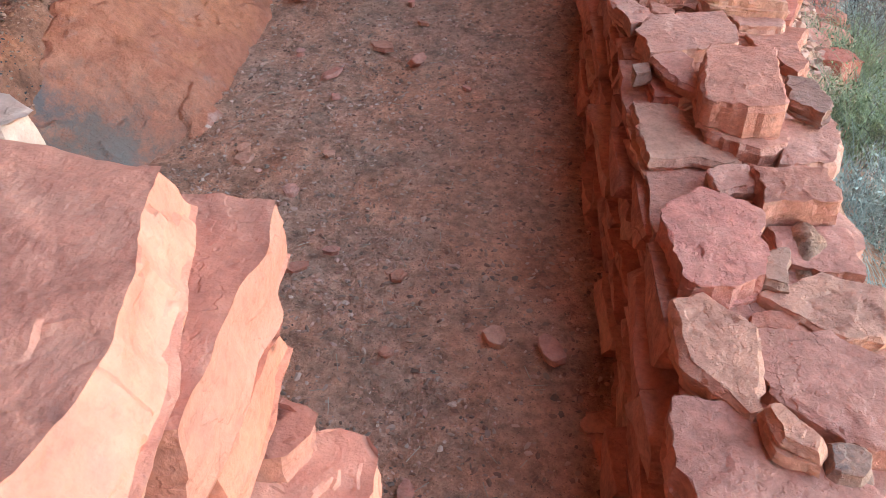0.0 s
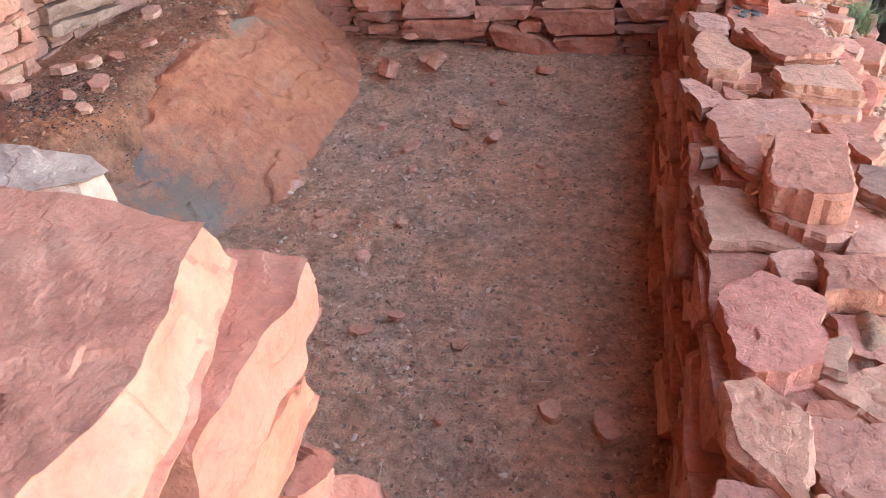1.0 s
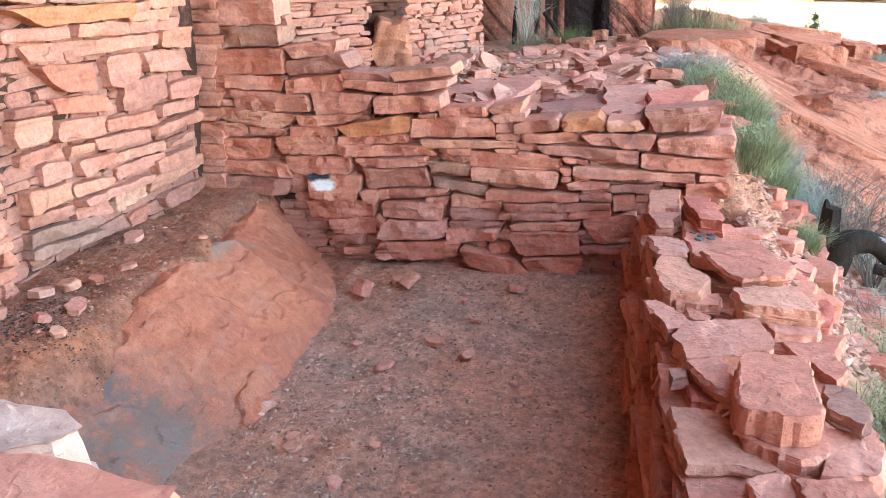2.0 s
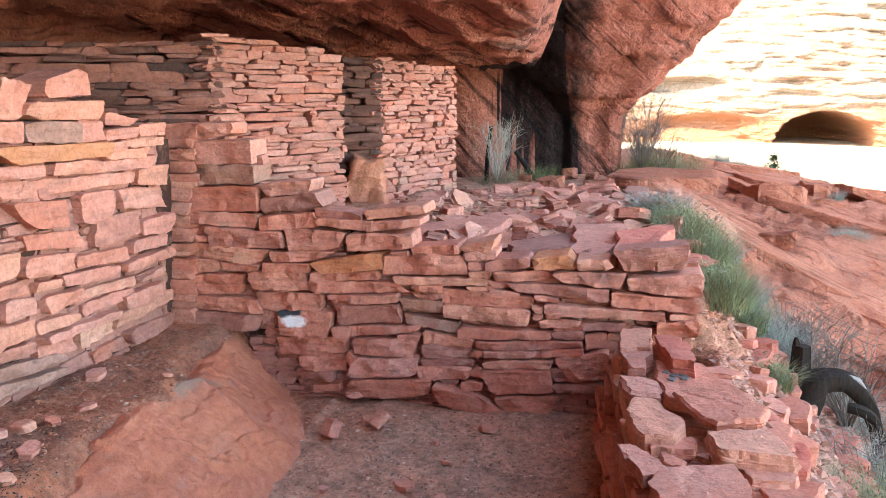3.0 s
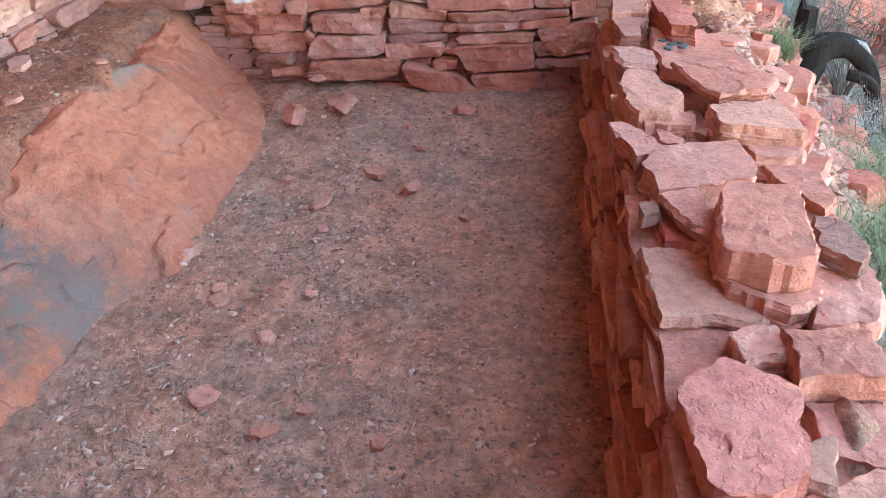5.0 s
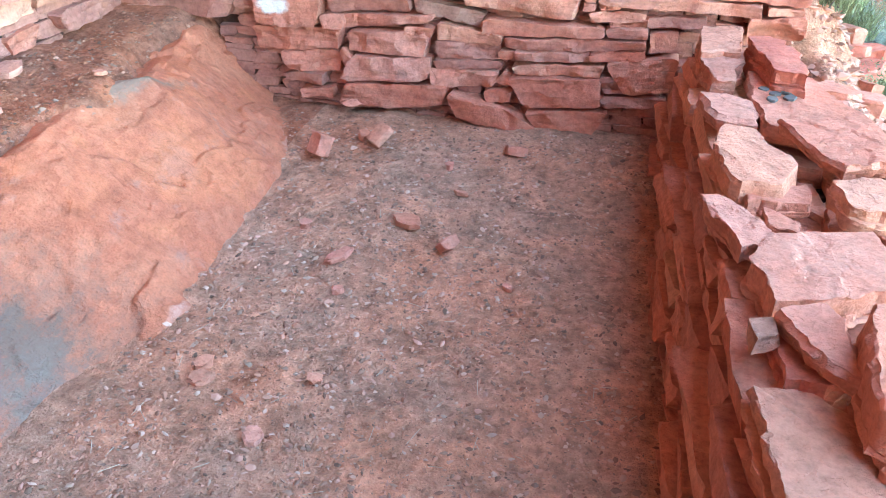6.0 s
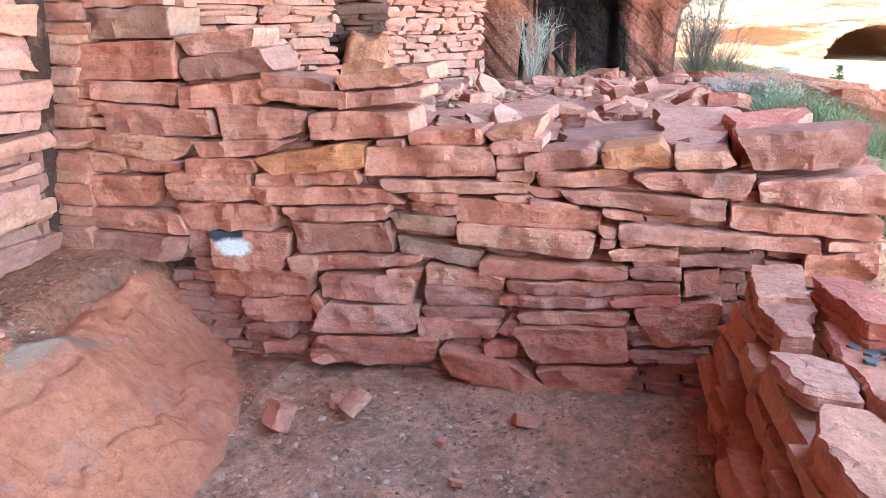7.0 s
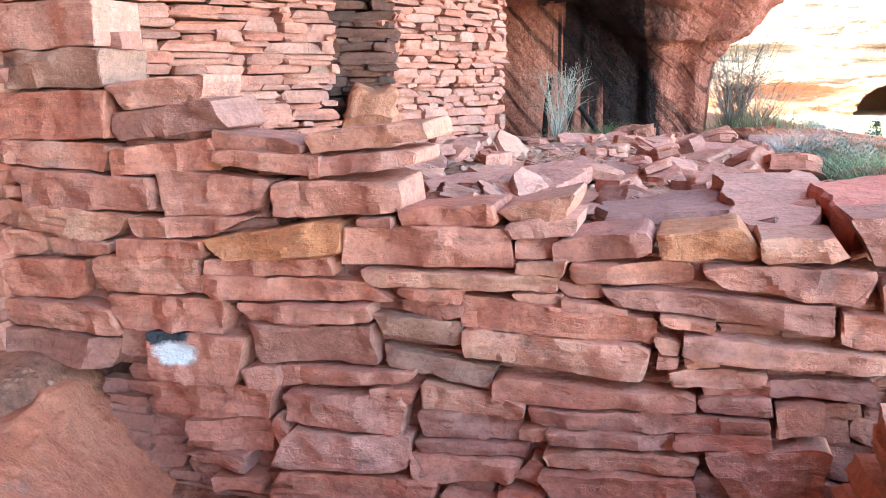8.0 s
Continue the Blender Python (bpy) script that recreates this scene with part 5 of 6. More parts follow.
# ---- bedrock hump on the bench side of the floor ----
def bedrock():
    m = rock_material("smooth_orange_bedrock", [(0.47, 0.142, 0.074), (0.51, 0.175, 0.10), (0.43, 0.132, 0.075), (0.52, 0.165, 0.084), (0.48, 0.185, 0.118)], grain=120, strata=3, stain=0.3, per_piece=False,
                      stain_colour=(0.26, 0.2, 0.19), size=0.9, streak=0.35, pale=0.15, mottled=0.8, relief_depth=0.012)
    nodes, links = m.node_tree.nodes, m.node_tree.links
    bsdf = nodes["Principled BSDF"]
    base = bsdf.inputs["Base Color"].links[0].from_socket
    geo = nodes.new("ShaderNodeNewGeometry")
    n = noise_node(nodes, links, geo.outputs["Position"], 9, 9, 0.8, (1.4, 0.8, 1.0))

    def near(centre, size):
        mp = nodes.new("ShaderNodeMapping")
        mp.inputs["Location"].default_value = [-c / s for c, s in zip(centre, size)]
        mp.inputs["Scale"].default_value = [1 / s for s in size]
        links.new(geo.outputs["Position"], mp.inputs["Vector"])
        ln = nodes.new("ShaderNodeVectorMath")
        ln.operation = "LENGTH"
        links.new(mp.outputs[0], ln.inputs[0])
        mad = nodes.new("ShaderNodeMath")
        mad.operation = "MULTIPLY_ADD"
        mad.inputs[1].default_value = 2.2
        links.new(n, mad.inputs[0])
        links.new(ln.outputs["Value"], mad.inputs[2])
        r = ramp(nodes, [(0.58, grey(0.9)), (0.70, grey(0.35)), (0.82, grey(0.0))])
        half = nodes.new("ShaderNodeMath")
        half.operation = "MULTIPLY"
        half.inputs[1].default_value = 0.38
        links.new(mad.outputs[0], half.inputs[0])
        links.new(half.outputs[0], r.inputs["Fac"])
        return r.outputs["Color"]

    c = mixed(nodes, links, "MIX", near((-1.03, 2.50, 0.3), (0.34, 0.40, 0.6)), base, (0.185, 0.12, 0.093))
    c = mixed(nodes, links, "MIX", near((-1.20, 2.15, 0.3), (0.30, 0.30, 0.6)), c, (0.175, 0.115, 0.09))
    c = mixed(nodes, links, "MIX", near((-1.42, 2.55, 0.4), (0.30, 0.16, 0.5)), c, (0.15, 0.11, 0.10))
    c = mixed(nodes, links, "MIX", near((-1.0, 2.45, 0.3), (0.16, 0.22, 0.5)), c, (0.235, 0.165, 0.135))
    c = mixed(nodes, links, "MIX", near((-1.44, 3.75, 0.4), (0.06, 0.34, 0.4)), c, (0.25, 0.155, 0.115))
    c = mixed(nodes, links, "MIX", near((-0.82, 2.85, 0.05), (0.03, 0.6, 0.06)), c, (0.60, 0.34, 0.27))
    c = mixed(nodes, links, "MIX", near((-1.0, 4.25, 0.08), (0.08, 0.22, 0.12)), c, (0.62, 0.42, 0.37))
    links.new(c, bsdf.inputs["Base Color"])
    xs, ys = np.linspace(-2.0, -0.62, 150), np.linspace(1.5, 4.62, 280)

    def smooth_hump(X, Y):
        foot = -0.86 - 0.27 * step(Y, 3.5, 4.5) - 0.08 * (1 - step(Y, 1.9, 2.9)) + 0.05 * np.sin(Y * 5.0)
        u = foot - X
        rise = 0.43 - 0.08 * step(Y, 3.6, 4.5) + 0.03 * step(Y, 2.4, 3.2)
        ramp_ = np.clip(u / 0.5, 0, 1)
        return u, rise * (0.12 * step(u, 0.0, 0.05) + 0.88 * (1.25 * ramp_ - 0.25 * ramp_ ** 3)) - 0.5 * np.maximum(-u, 0)

    def height(X, Y):
        n = fractal(X, Y, 51, 2.0, 4)
        u, z = smooth_hump(X + 0.03 * n, Y)
        # broad facets split off along planes
        r = np.random.default_rng(57)
        cut = np.full(X.shape, 9.0)
        for _ in range(34):
            x0, y0 = r.uniform(-1.5, -0.88), r.uniform(1.6, 4.5)
            q, e = np.array([[x0, x0 + 0.06, x0]]), np.array([[y0, y0, y0 + 0.06]])
            h = smooth_hump(q, e)[1][0]
            gx, gy = (h[1] - h[0]) / 0.06 + r.normal(0, 0.10), (h[2] - h[0]) / 0.06 + r.normal(0, 0.13)
            away = np.hypot(X - x0, Y - y0)
            cut = np.minimum(cut, h[0] + gx * (X - x0) + gy * (Y - y0) + 0.006 + 0.9 * np.maximum(0, away - 0.35) ** 2)
        z = 0.25 * z + 0.75 * np.minimum(z + 0.01, cut)
        flake = fractal(X * 1.2 - 0.4 * Y, Y * 0.8 + 0.3 * X, 55, 2.3, 4)
        z = z - 0.02 * step(flake, 0.10, 0.12) - 0.012 * step(fractal(X * 1.6, Y * 1.1 + 0.6 * X, 56, 2.6, 4), 0.28, 0.31) - 0.014 * step(flake, -0.22, -0.20) * step(u, 0.0, 0.1)
        z = z + 0.015 * n + 0.007 * fractal(X, Y, 54, 9.0, 4) + 0.003 * fractal(X, Y, 58, 40.0, 2)
        return z - 0.08 * step(u, 0.50 + 0.15 * n, 0.8) - 0.3 * step(u, 0.95, 1.3)

    ob = sheet("bedrock_hump", xs, ys, height, m)
    tagged(ob, "smooth orange-red bedrock hump with grey patches in the dirt floor", "rock", kind="structure")


bedrock()


# ---- loose stones ----
def ground_at(x, y):
    return float(ground_height(np.array([[x]]), np.array([[y]]))[0, 0])


def loose_stone(x, y, z, w, d, h, seed, mat, label, turn=0.0, lean=0.0, name="loose_stone", group="loose stones on the floor"):
    r = random.Random(seed)
    spin = r.uniform(0, 1)
    poly = [(w / 2 * r.uniform(0.7, 1.15) * math.cos(a + spin), d / 2 * r.uniform(0.7, 1.15) * math.sin(a + spin)) for a in (0.0, 1.0, 1.9, 3.0, 4.1, 5.2)]
    me = slab_mesh(poly, h, seed, flare=0.04 * w, bumps=0.03 * w, edge=min(1.0, 7 * w), beds=1, tilt=(r.uniform(-0.2, 0.2), r.uniform(-0.2, 0.2)))
    me.materials.append(mat)
    ob = new(name, me)
    ob.matrix_basis = pose(x, y, z + h * 0.8 + 0.008, lean, 0, turn)
    return tagged(ob, label, "stone", group)


rng = random.Random(5)
def floor_stones(rows):
    """Chips on the floor: place, length, width, height and lean."""
    for x, y, w, d, h, lean in rows:
        x, y = x + 0.015, y + 0.024
        loose_stone(x, y, ground_at(x, y), w, d, h, rng.randrange(999), rng.choice((pink_stone, cream_stone, top_stone)), "small pale pink sandstone chip on the dirt floor", rng.uniform(0, 180), lean)


floor_stones(((-0.60, 4.16, 0.13, 0.05, 0.10, 50), (-0.84, 4.05, 0.12, 0.06, 0.09, 40), (-0.06, 4.24, 0.13, 0.09, 0.04, 8), (-0.34, 3.61, 0.16, 0.10, 0.022, 0), (-0.86, 4.40, 0.10, 0.03, 0.08, 60),
              (-0.68, 3.47, 0.06, 0.05, 0.03, 10), (-0.50, 3.31, 0.14, 0.06, 0.02, 0), (-0.135, 3.45, 0.08, 0.05, 0.05, 50), (-0.42, 3.12, 0.05, 0.04, 0.02, 0), (-0.32, 2.70, 0.05, 0.04, 0.02, 0)))
floor_stones(((-0.46, 2.15, 0.11, 0.09, 0.025, 5), (-0.63, 2.62, 0.07, 0.05, 0.02, 0), (-0.15, 2.16, 0.06, 0.04, 0.02, 0), (-0.39, 2.46, 0.05, 0.05, 0.02, 0), (0.42, 1.85, 0.07, 0.06, 0.035, 0),
              (0.57, 1.83, 0.15, 0.07, 0.03, 0), (-0.24, 2.07, 0.10, 0.04, 0.02, 0), (-0.65, 2.67, 0.06, 0.04, 0.025, 0), (0.08, 2.08, 0.05, 0.045, 0.02, 0), (0.70, 1.60, 0.12, 0.08, 0.03, 0)))
floor_stones(((0.28, 1.33, 0.07, 0.05, 0.03, 0), (0.18, 1.33, 0.07, 0.06, 0.03, 0), (0.40, 1.30, 0.09, 0.06, 0.03, 0), (0.12, 1.77, 0.04, 0.04, 0.02, 0), (-0.72, 4.2, 0.06, 0.05, 0.03, 20),
              (-0.3, 4.05, 0.05, 0.04, 0.03, 0), (0.1, 3.3, 0.04, 0.03, 0.02, 0), (-0.2, 3.85, 0.05, 0.03, 0.02, 0), (0.55, 1.2, 0.14, 0.11, 0.08, 0), (0.33, 1.15, 0.10, 0.09, 0.06, 0)))
for x, y, w, d, h in ((-1.59, 2.78, 0.17, 0.10, 0.05), (-1.62, 2.63, 0.06, 0.05, 0.05), (-1.80, 2.86, 0.13, 0.09, 0.05), (-1.19, 2.16, 0.09, 0.07, 0.03), (-1.76, 2.95, 0.12, 0.10, 0.06),
                      (-1.64, 3.2, 0.08, 0.06, 0.03), (-1.21, 2.3, 0.05, 0.04, 0.02), (-1.22, 2.08, 0.10, 0.05, 0.03), (-1.85, 3.55, 0.17, 0.12, 0.04), (-1.5, 3.6, 0.05, 0.04, 0.02),
                      (-1.7, 3.05, 0.09, 0.07, 0.03), (-1.86, 2.6, 0.14, 0.1, 0.07), (-1.45, 2.5, 0.06, 0.05, 0.03)):
    loose_stone(x, y, ground_at(x, y), w, d, 0.65 * h, rng.randrange(999), rng.choice((pink_stone, cream_stone, top_stone)), "broken pinkish sandstone piece on the earth bench", rng.uniform(0, 180), rng.uniform(-12, 12),
                group="stones on the bench")


def scatter(name, count, region, sizes, mats, seed, label, category, flat=0.6, keep=None, turn_up=25):
    """Many small broken stones lying on the ground, one joined object of stuff."""
    r = np.random.default_rng(seed)
    base = np.array([(1, 0, 0), (0.4, 0.8, 0.1), (-0.6, 0.7, 0), (-1, -0.1, 0.1), (-0.3, -0.9, 0), (0.7, -0.6, -0.1), (0.1, 0.1, 0.8), (-0.1, 0, -0.7)], float)
    tri = [(0, 1, 6), (1, 2, 6), (2, 3, 6), (3, 4, 6), (4, 5, 6), (5, 0, 6), (1, 0, 7), (2, 1, 7), (3, 2, 7), (4, 3, 7), (5, 4, 7), (0, 5, 7)]
    X = r.uniform(region[0], region[1], count)
    Y = r.uniform(region[2], region[3], count)
    if keep is not None:
        ok = keep(X, Y, r)
        X, Y = X[ok], Y[ok]
    Z = ground_height(X[:, None], Y[:, None])[:, 0]
    verts, faces, slots = [], [], []
    for k, (x, y, z) in enumerate(zip(X, Y, Z)):
        s = sizes[0] * (sizes[1] / sizes[0]) ** (r.random() ** 2.2)
        q = (base + r.uniform(-0.25, 0.25, base.shape)) * [s, s * r.uniform(0.5, 0.95), s * flat * r.uniform(0.5, 1.1)] / 2
        m = np.array(Euler((radians(r.uniform(-turn_up, turn_up)), radians(r.uniform(-turn_up, turn_up)), r.uniform(0, 6.28))).to_matrix())
        verts += (q @ m.T + [x, y, z + 0.12 * s]).tolist()
        faces += [[i + 8 * k for i in t] for t in tri]
        slots += [int(r.integers(len(mats)))] * 12
    me = bpy.data.meshes.new(name)
    me.from_pydata(verts, [], faces)
    for m in mats:
        me.materials.append(m)
    me.polygons.foreach_set("material_index", slots)
    return tagged(new(name, me), label, category, kind="stuff")


def plain_material(name, colour, rough=0.9, spread=0.25):
    m, nodes, links, bsdf = material(name)
    geo = nodes.new("ShaderNodeNewGeometry")
    r = ramp(nodes, [(0.0, tuple(c * (1 - spread) for c in colour)), (1.0, tuple(min(1, c * (1 + spread)) for c in colour))])
    links.new(geo.outputs["Random Per Island"], r.inputs["Fac"])
    links.new(r.outputs["Color"], bsdf.inputs["Base Color"])
    bsdf.inputs["Roughness"].default_value = rough
    bsdf.inputs["Specular IOR Level"].default_value = 0.2
    return m


grit_pink = plain_material("pink_grit", (0.44, 0.23, 0.17), spread=0.35)
grit_dark = plain_material("dark_grit", (0.27, 0.155, 0.112), spread=0.45)
grit_brown = plain_material("brown_grit", (0.36, 0.175, 0.12), spread=0.45)
grit_litter = plain_material("dark_litter", (0.20, 0.13, 0.10), spread=0.6)
grit_red = plain_material("red_grit", (0.34, 0.13, 0.075), spread=0.4)
grit_pale = plain_material("pale_grit", (0.50, 0.31, 0.235), spread=0.2)


def room_floor(X, Y, r):
    return (X > -0.9 - 0.25 * (Y > 3.9)) & (X < 0.86 - 0.09 * Y + 0.06) & (Y < 4.46) & (r.random(len(X)) < 0.55 + 0.45 * np.sin(X * 5 + 3 * np.sin(Y * 3)) ** 2)


def littered(X, Y, r):
    return room_floor(X, Y, r) & (fractal(X, Y, 66, 1.6, 3) + r.normal(0, 0.25, len(X)) > -0.1)


scatter("floor_gravel", 46000, (-1.15, 0.9, 0.8, 4.5), (0.004, 0.026), [grit_pink, grit_dark, grit_brown, grit_brown, grit_dark, grit_brown, grit_brown, grit_pale], 61, "grey and pink gravel strewn over the dirt floor", "gravel", keep=room_floor)
scatter("floor_litter", 16000, (-1.15, 0.9, 0.8, 4.5), (0.003, 0.009), [grit_dark, grit_litter, grit_litter, grit_brown], 67, "fine dark litter of grit and plant bits on the dirt floor", "litter", flat=0.5, keep=littered)
scatter("floor_pebbles", 1500, (-1.1, 0.9, 0.8, 4.5), (0.010, 0.036), [grit_pale, grit_pink, grit_pink], 68, "scattered pale pink pebbles and chips on the dirt floor", "gravel", flat=0.5, keep=room_floor)
scatter("bench_gravel", 9000, (-1.95, -1.2, 1.6, 4.45), (0.005, 0.028), [grit_red, grit_dark, grit_red, grit_brown], 62, "loose grit and dark droppings of gravel on the earth bench", "gravel")
scatter("dark_pellets", 2600, (-1.95, -1.2, 2.2, 3.0), (0.008, 0.018), [plain_material("black_pellet", (0.05, 0.042, 0.04))], 63, "patch of small dark pellets on the earth bench", "gravel",
        keep=lambda X, Y, r: np.minimum(np.hypot((X + 1.52) / 0.16, (Y - 2.52) / 0.13), np.hypot((X + 1.74) / 0.13, (Y - 2.66) / 0.16)) + r.normal(0, 0.35, len(X)) < 1)
scatter("slope_gravel", 13000, (0.85, 2.0, 3.4, 6.6), (0.010, 0.075), [grit_pink, grit_brown, grit_pink], 64, "red rubble chips on the slope beside the wall", "gravel")


def straw():
    """Thin dry stalks on the floor."""
    r = random.Random(9)
    bm = bmesh.new()
    for k in range(160):
        x, y = r.uniform(-0.8, 0.6), r.uniform(1.2, 4.3)
        a, l, z = r.uniform(0, 3.14), r.uniform(0.008, 0.03), ground_at(x, y) + 0.008
        ux, uy, w = math.cos(a), math.sin(a), 0.0009
        vs = [bm.verts.new((x + s * ux * l - t * uy * w, y + s * uy * l + t * ux * w, z + 0.004 * (s > 0) + 0.0012 * u)) for s, t, u in ((-1, -1, 0), (1, -1, 0), (1, 1, 0), (-1, 1, 0), (-1, 0, 1), (1, 0, 1))]
        for f in ((0, 1, 5, 4), (2, 3, 4, 5)):
            bm.faces.new([vs[i] for i in f])
    tagged(part("straw", bm, plain_material("dry_straw", (0.42, 0.33, 0.25))), "bits of pale dry straw on the dirt floor", "straw", kind="stuff")


straw()


# ---- rubble behind the north wall ----
def slab_thing(name, outline, top, thick, mat, label, category="stone", group="", tilt=(0.0, 0.0), seed=1):
    mid = np.mean(outline, 0)
    ob = part(name, slab_mesh([(x - mid[0], y - mid[1]) for x, y in outline], thick, seed, tilt=tilt), mat)
    ob.location = (mid[0], mid[1], top)
    return tagged(ob, label, category, group)


R = "fallen slabs behind the wall"
slab_thing("fallen_slab", [(-0.87, 5.75), (-0.32, 6.4), (-0.22, 5.95), (-0.296, 5.2), (-0.6, 5.13)], 0.90, 0.07, pink_stone, "broad flat red sandstone plate lying on rubble", group=R, tilt=(0.02, 0.03), seed=3)
slab_thing("fallen_slab", [(-0.62, 5.3), (-0.25, 5.9), (-0.05, 5.7), (-0.2, 5.05), (-0.45, 4.95)], 0.84, 0.06, cream_stone, "pale slab under a broad red plate", group=R, tilt=(0.03, 0.02), seed=4)
slab_thing("fallen_slab", [(-0.08, 5.24), (0.31, 5.55), (0.357, 5.07), (-0.03, 4.92)], 0.91, 0.07, brown_stone, "dark brown sandstone slab lying on rubble", group=R, tilt=(0.03, 0.0), seed=5)
slab_thing("fallen_slab", [(0.27, 5.6), (0.6, 5.65), (0.5, 4.8), (0.354, 4.8)], 0.94, 0.10, pink_stone, "dusky pink slab leaning on the rubble", group=R, tilt=(0.0, 0.05), seed=6)
slab_thing("fallen_slab", [(0.56, 5.3), (0.9, 5.6), (0.8, 4.95), (0.587, 4.70)], 0.97, 0.12, red_stone, "deep red slab at the wall's broken end", group=R, tilt=(-0.03, 0.03), seed=7)
rng = random.Random(33)
for k in range(270):
    x, y = rng.uniform(-1.5, 1.1), 4.95 + 5.0 * rng.random() ** 1.3
    if y > 5.5 and x < -2.0 + 0.5 * (y - 5.0) * 0.62:
        continue
    r = rng.uniform(0.04, 0.15) * (1.3 if y > 7 else 1.0)
    poly = [(r * rng.uniform(0.7, 1.25) * math.cos(a), r * rng.uniform(0.5, 1.0) * math.sin(a)) for a in (0.1, 1.2, 2.3, 3.4, 4.4, 5.3)]
    ob = part("fallen_slab", slab_mesh(poly, rng.uniform(0.03, 0.09), 1200 + k), rng.choice((pink_stone, top_stone, wall_stone, cream_stone, brown_stone)))
    ob.matrix_basis = pose(x, y, ground_at(x, y) + rng.uniform(0.03, 0.07), rng.gauss(0, 14), rng.gauss(0, 14), rng.uniform(0, 360))
    tagged(ob, "flat broken sandstone piece among rubble behind the wall", "stone", R)
scatter("rubble_chips", 3500, (-1.6, 1.6, 4.9, 11.0), (0.02, 0.10), [grit_pink, grit_brown, grit_pink, grit_pale], 65, "small red sandstone rubble behind the wall", "gravel", flat=0.45)
rng = random.Random(34)
for k in range(70):
    x, y = rng.uniform(1.0, 2.0), rng.uniform(3.4, 6.8)
    if y < 4.75 and x < 1.28:
        continue
    s = rng.uniform(0.06, 0.2)
    loose_stone(x, y, ground_at(x, y), s * 1.4, s, s * rng.uniform(0.35, 0.7), 1400 + k, rng.choice((top_stone, pink_stone, red_stone)), "red sandstone stone on the gravel slope by the wall", rng.uniform(0, 180), rng.uniform(-15, 15), group="stones on the slope")

# ---- potsherds on the east wall ----
sherd = plain_material("grey_pottery", (0.13, 0.115, 0.11), 0.7)
for k, (x, y) in enumerate(((0.829, 3.911), (0.849, 3.824), (0.898, 3.902), (0.880, 3.93), (0.862, 3.876), (0.905, 3.85))):
    r = 0.019 + 0.004 * (k % 3)
    poly = [(r * (0.8 + 0.3 * ((k * 7 + j * 3) % 5) / 5) * math.cos(j * 1.05), r * (0.7 + 0.3 * ((k + j) % 3) / 3) * math.sin(j * 1.05)) for j in range(6)]
    bm = bmesh.new()
    f = bm.faces.new([bm.verts.new((px, py, 0)) for px, py in poly])
    up = bmesh.ops.extrude_face_region(bm, geom=[f])
    for v in up["geom"]:
        if isinstance(v, bmesh.types.BMVert):
            v.co.z += 0.008
    bmesh.ops.recalc_face_normals(bm, faces=bm.faces)
    ob = part("potsherd", bm, sherd)
    ob.matrix_basis = pose(x, y, 0.552, 3, 2, k * 50)
    tagged(ob, "small grey potsherd laid on a flat wall slab", "potsherd", "potsherds on the wall")


# ---- boulders and ledges farther off ----
slab_thing("flat_boulder", [(0.2, 14.0), (0.75, 13.3), (1.25, 13.6), (1.9, 13.9), (1.95, 15.2), (0.9, 15.8), (0.35, 15.2)], 0.50, 0.34, slick_rock, "broad flat red boulder on the slickrock", "boulder", seed=8)
rng = random.Random(36)
for k in range(34):
    # layers of the slickrock end in low broken edges
    x, y = rng.uniform(1.7, 6.2), rng.uniform(8.0, 24.0)
    w, d = rng.uniform(0.6, 1.7), rng.uniform(0.35, 0.9)
    poly = [(w * rng.uniform(0.75, 1.15) * math.cos(a), d * rng.uniform(0.7, 1.2) * math.sin(a)) for a in (0.1, 0.8, 1.5, 2.3, 3.0, 3.8, 4.5, 5.2, 5.8)]
    lift = 0.03 + 0.03 * rng.random()
    slope = [(ground_at(x + 0.5 * (a == 0), y + 0.5 * (a == 1)) - ground_at(x - 0.5 * (a == 0), y - 0.5 * (a == 1))) for a in (0, 1)]
    slab_thing("rock_ledge", [(x + p, y + q) for p, q in poly], ground_at(x, y) + lift, 0.16, slick_rock, "low broken ledge of red slickrock on the slope", "ledge", "ledges on the slickrock", tilt=(slope[0], slope[1]), seed=1700 + k)
rng = random.Random(35)
for k, (x, y, s, h) in enumerate(((-0.5, 14.9, 0.3, 0.18), (-0.1, 14.7, 0.22, 0.14), (-1.2, 14.2, 0.22, 0.12), (-0.7, 13.6, 0.35, 0.18), (0.1, 12.6, 0.4, 0.2), (-0.9, 11.5, 0.3, 0.2), (0.5, 11.2, 0.4, 0.2),
                                  (2.2, 10.3, 0.5, 0.2), (0.6, 9.2, 0.3, 0.15), (-0.3, 9.6, 0.3, 0.2), (2.9, 14.5, 0.9, 0.35), (4.3, 18.2, 0.8, 0.3), (1.6, 8.1, 0.35, 0.25))):
    loose_stone(x, y, ground_at(x, y), s * 1.3, s, h, 1500 + k, slick_rock, "weathered red boulder on the rocky ground", rng.uniform(0, 180), 0, "boulder", "boulders on the ledge")


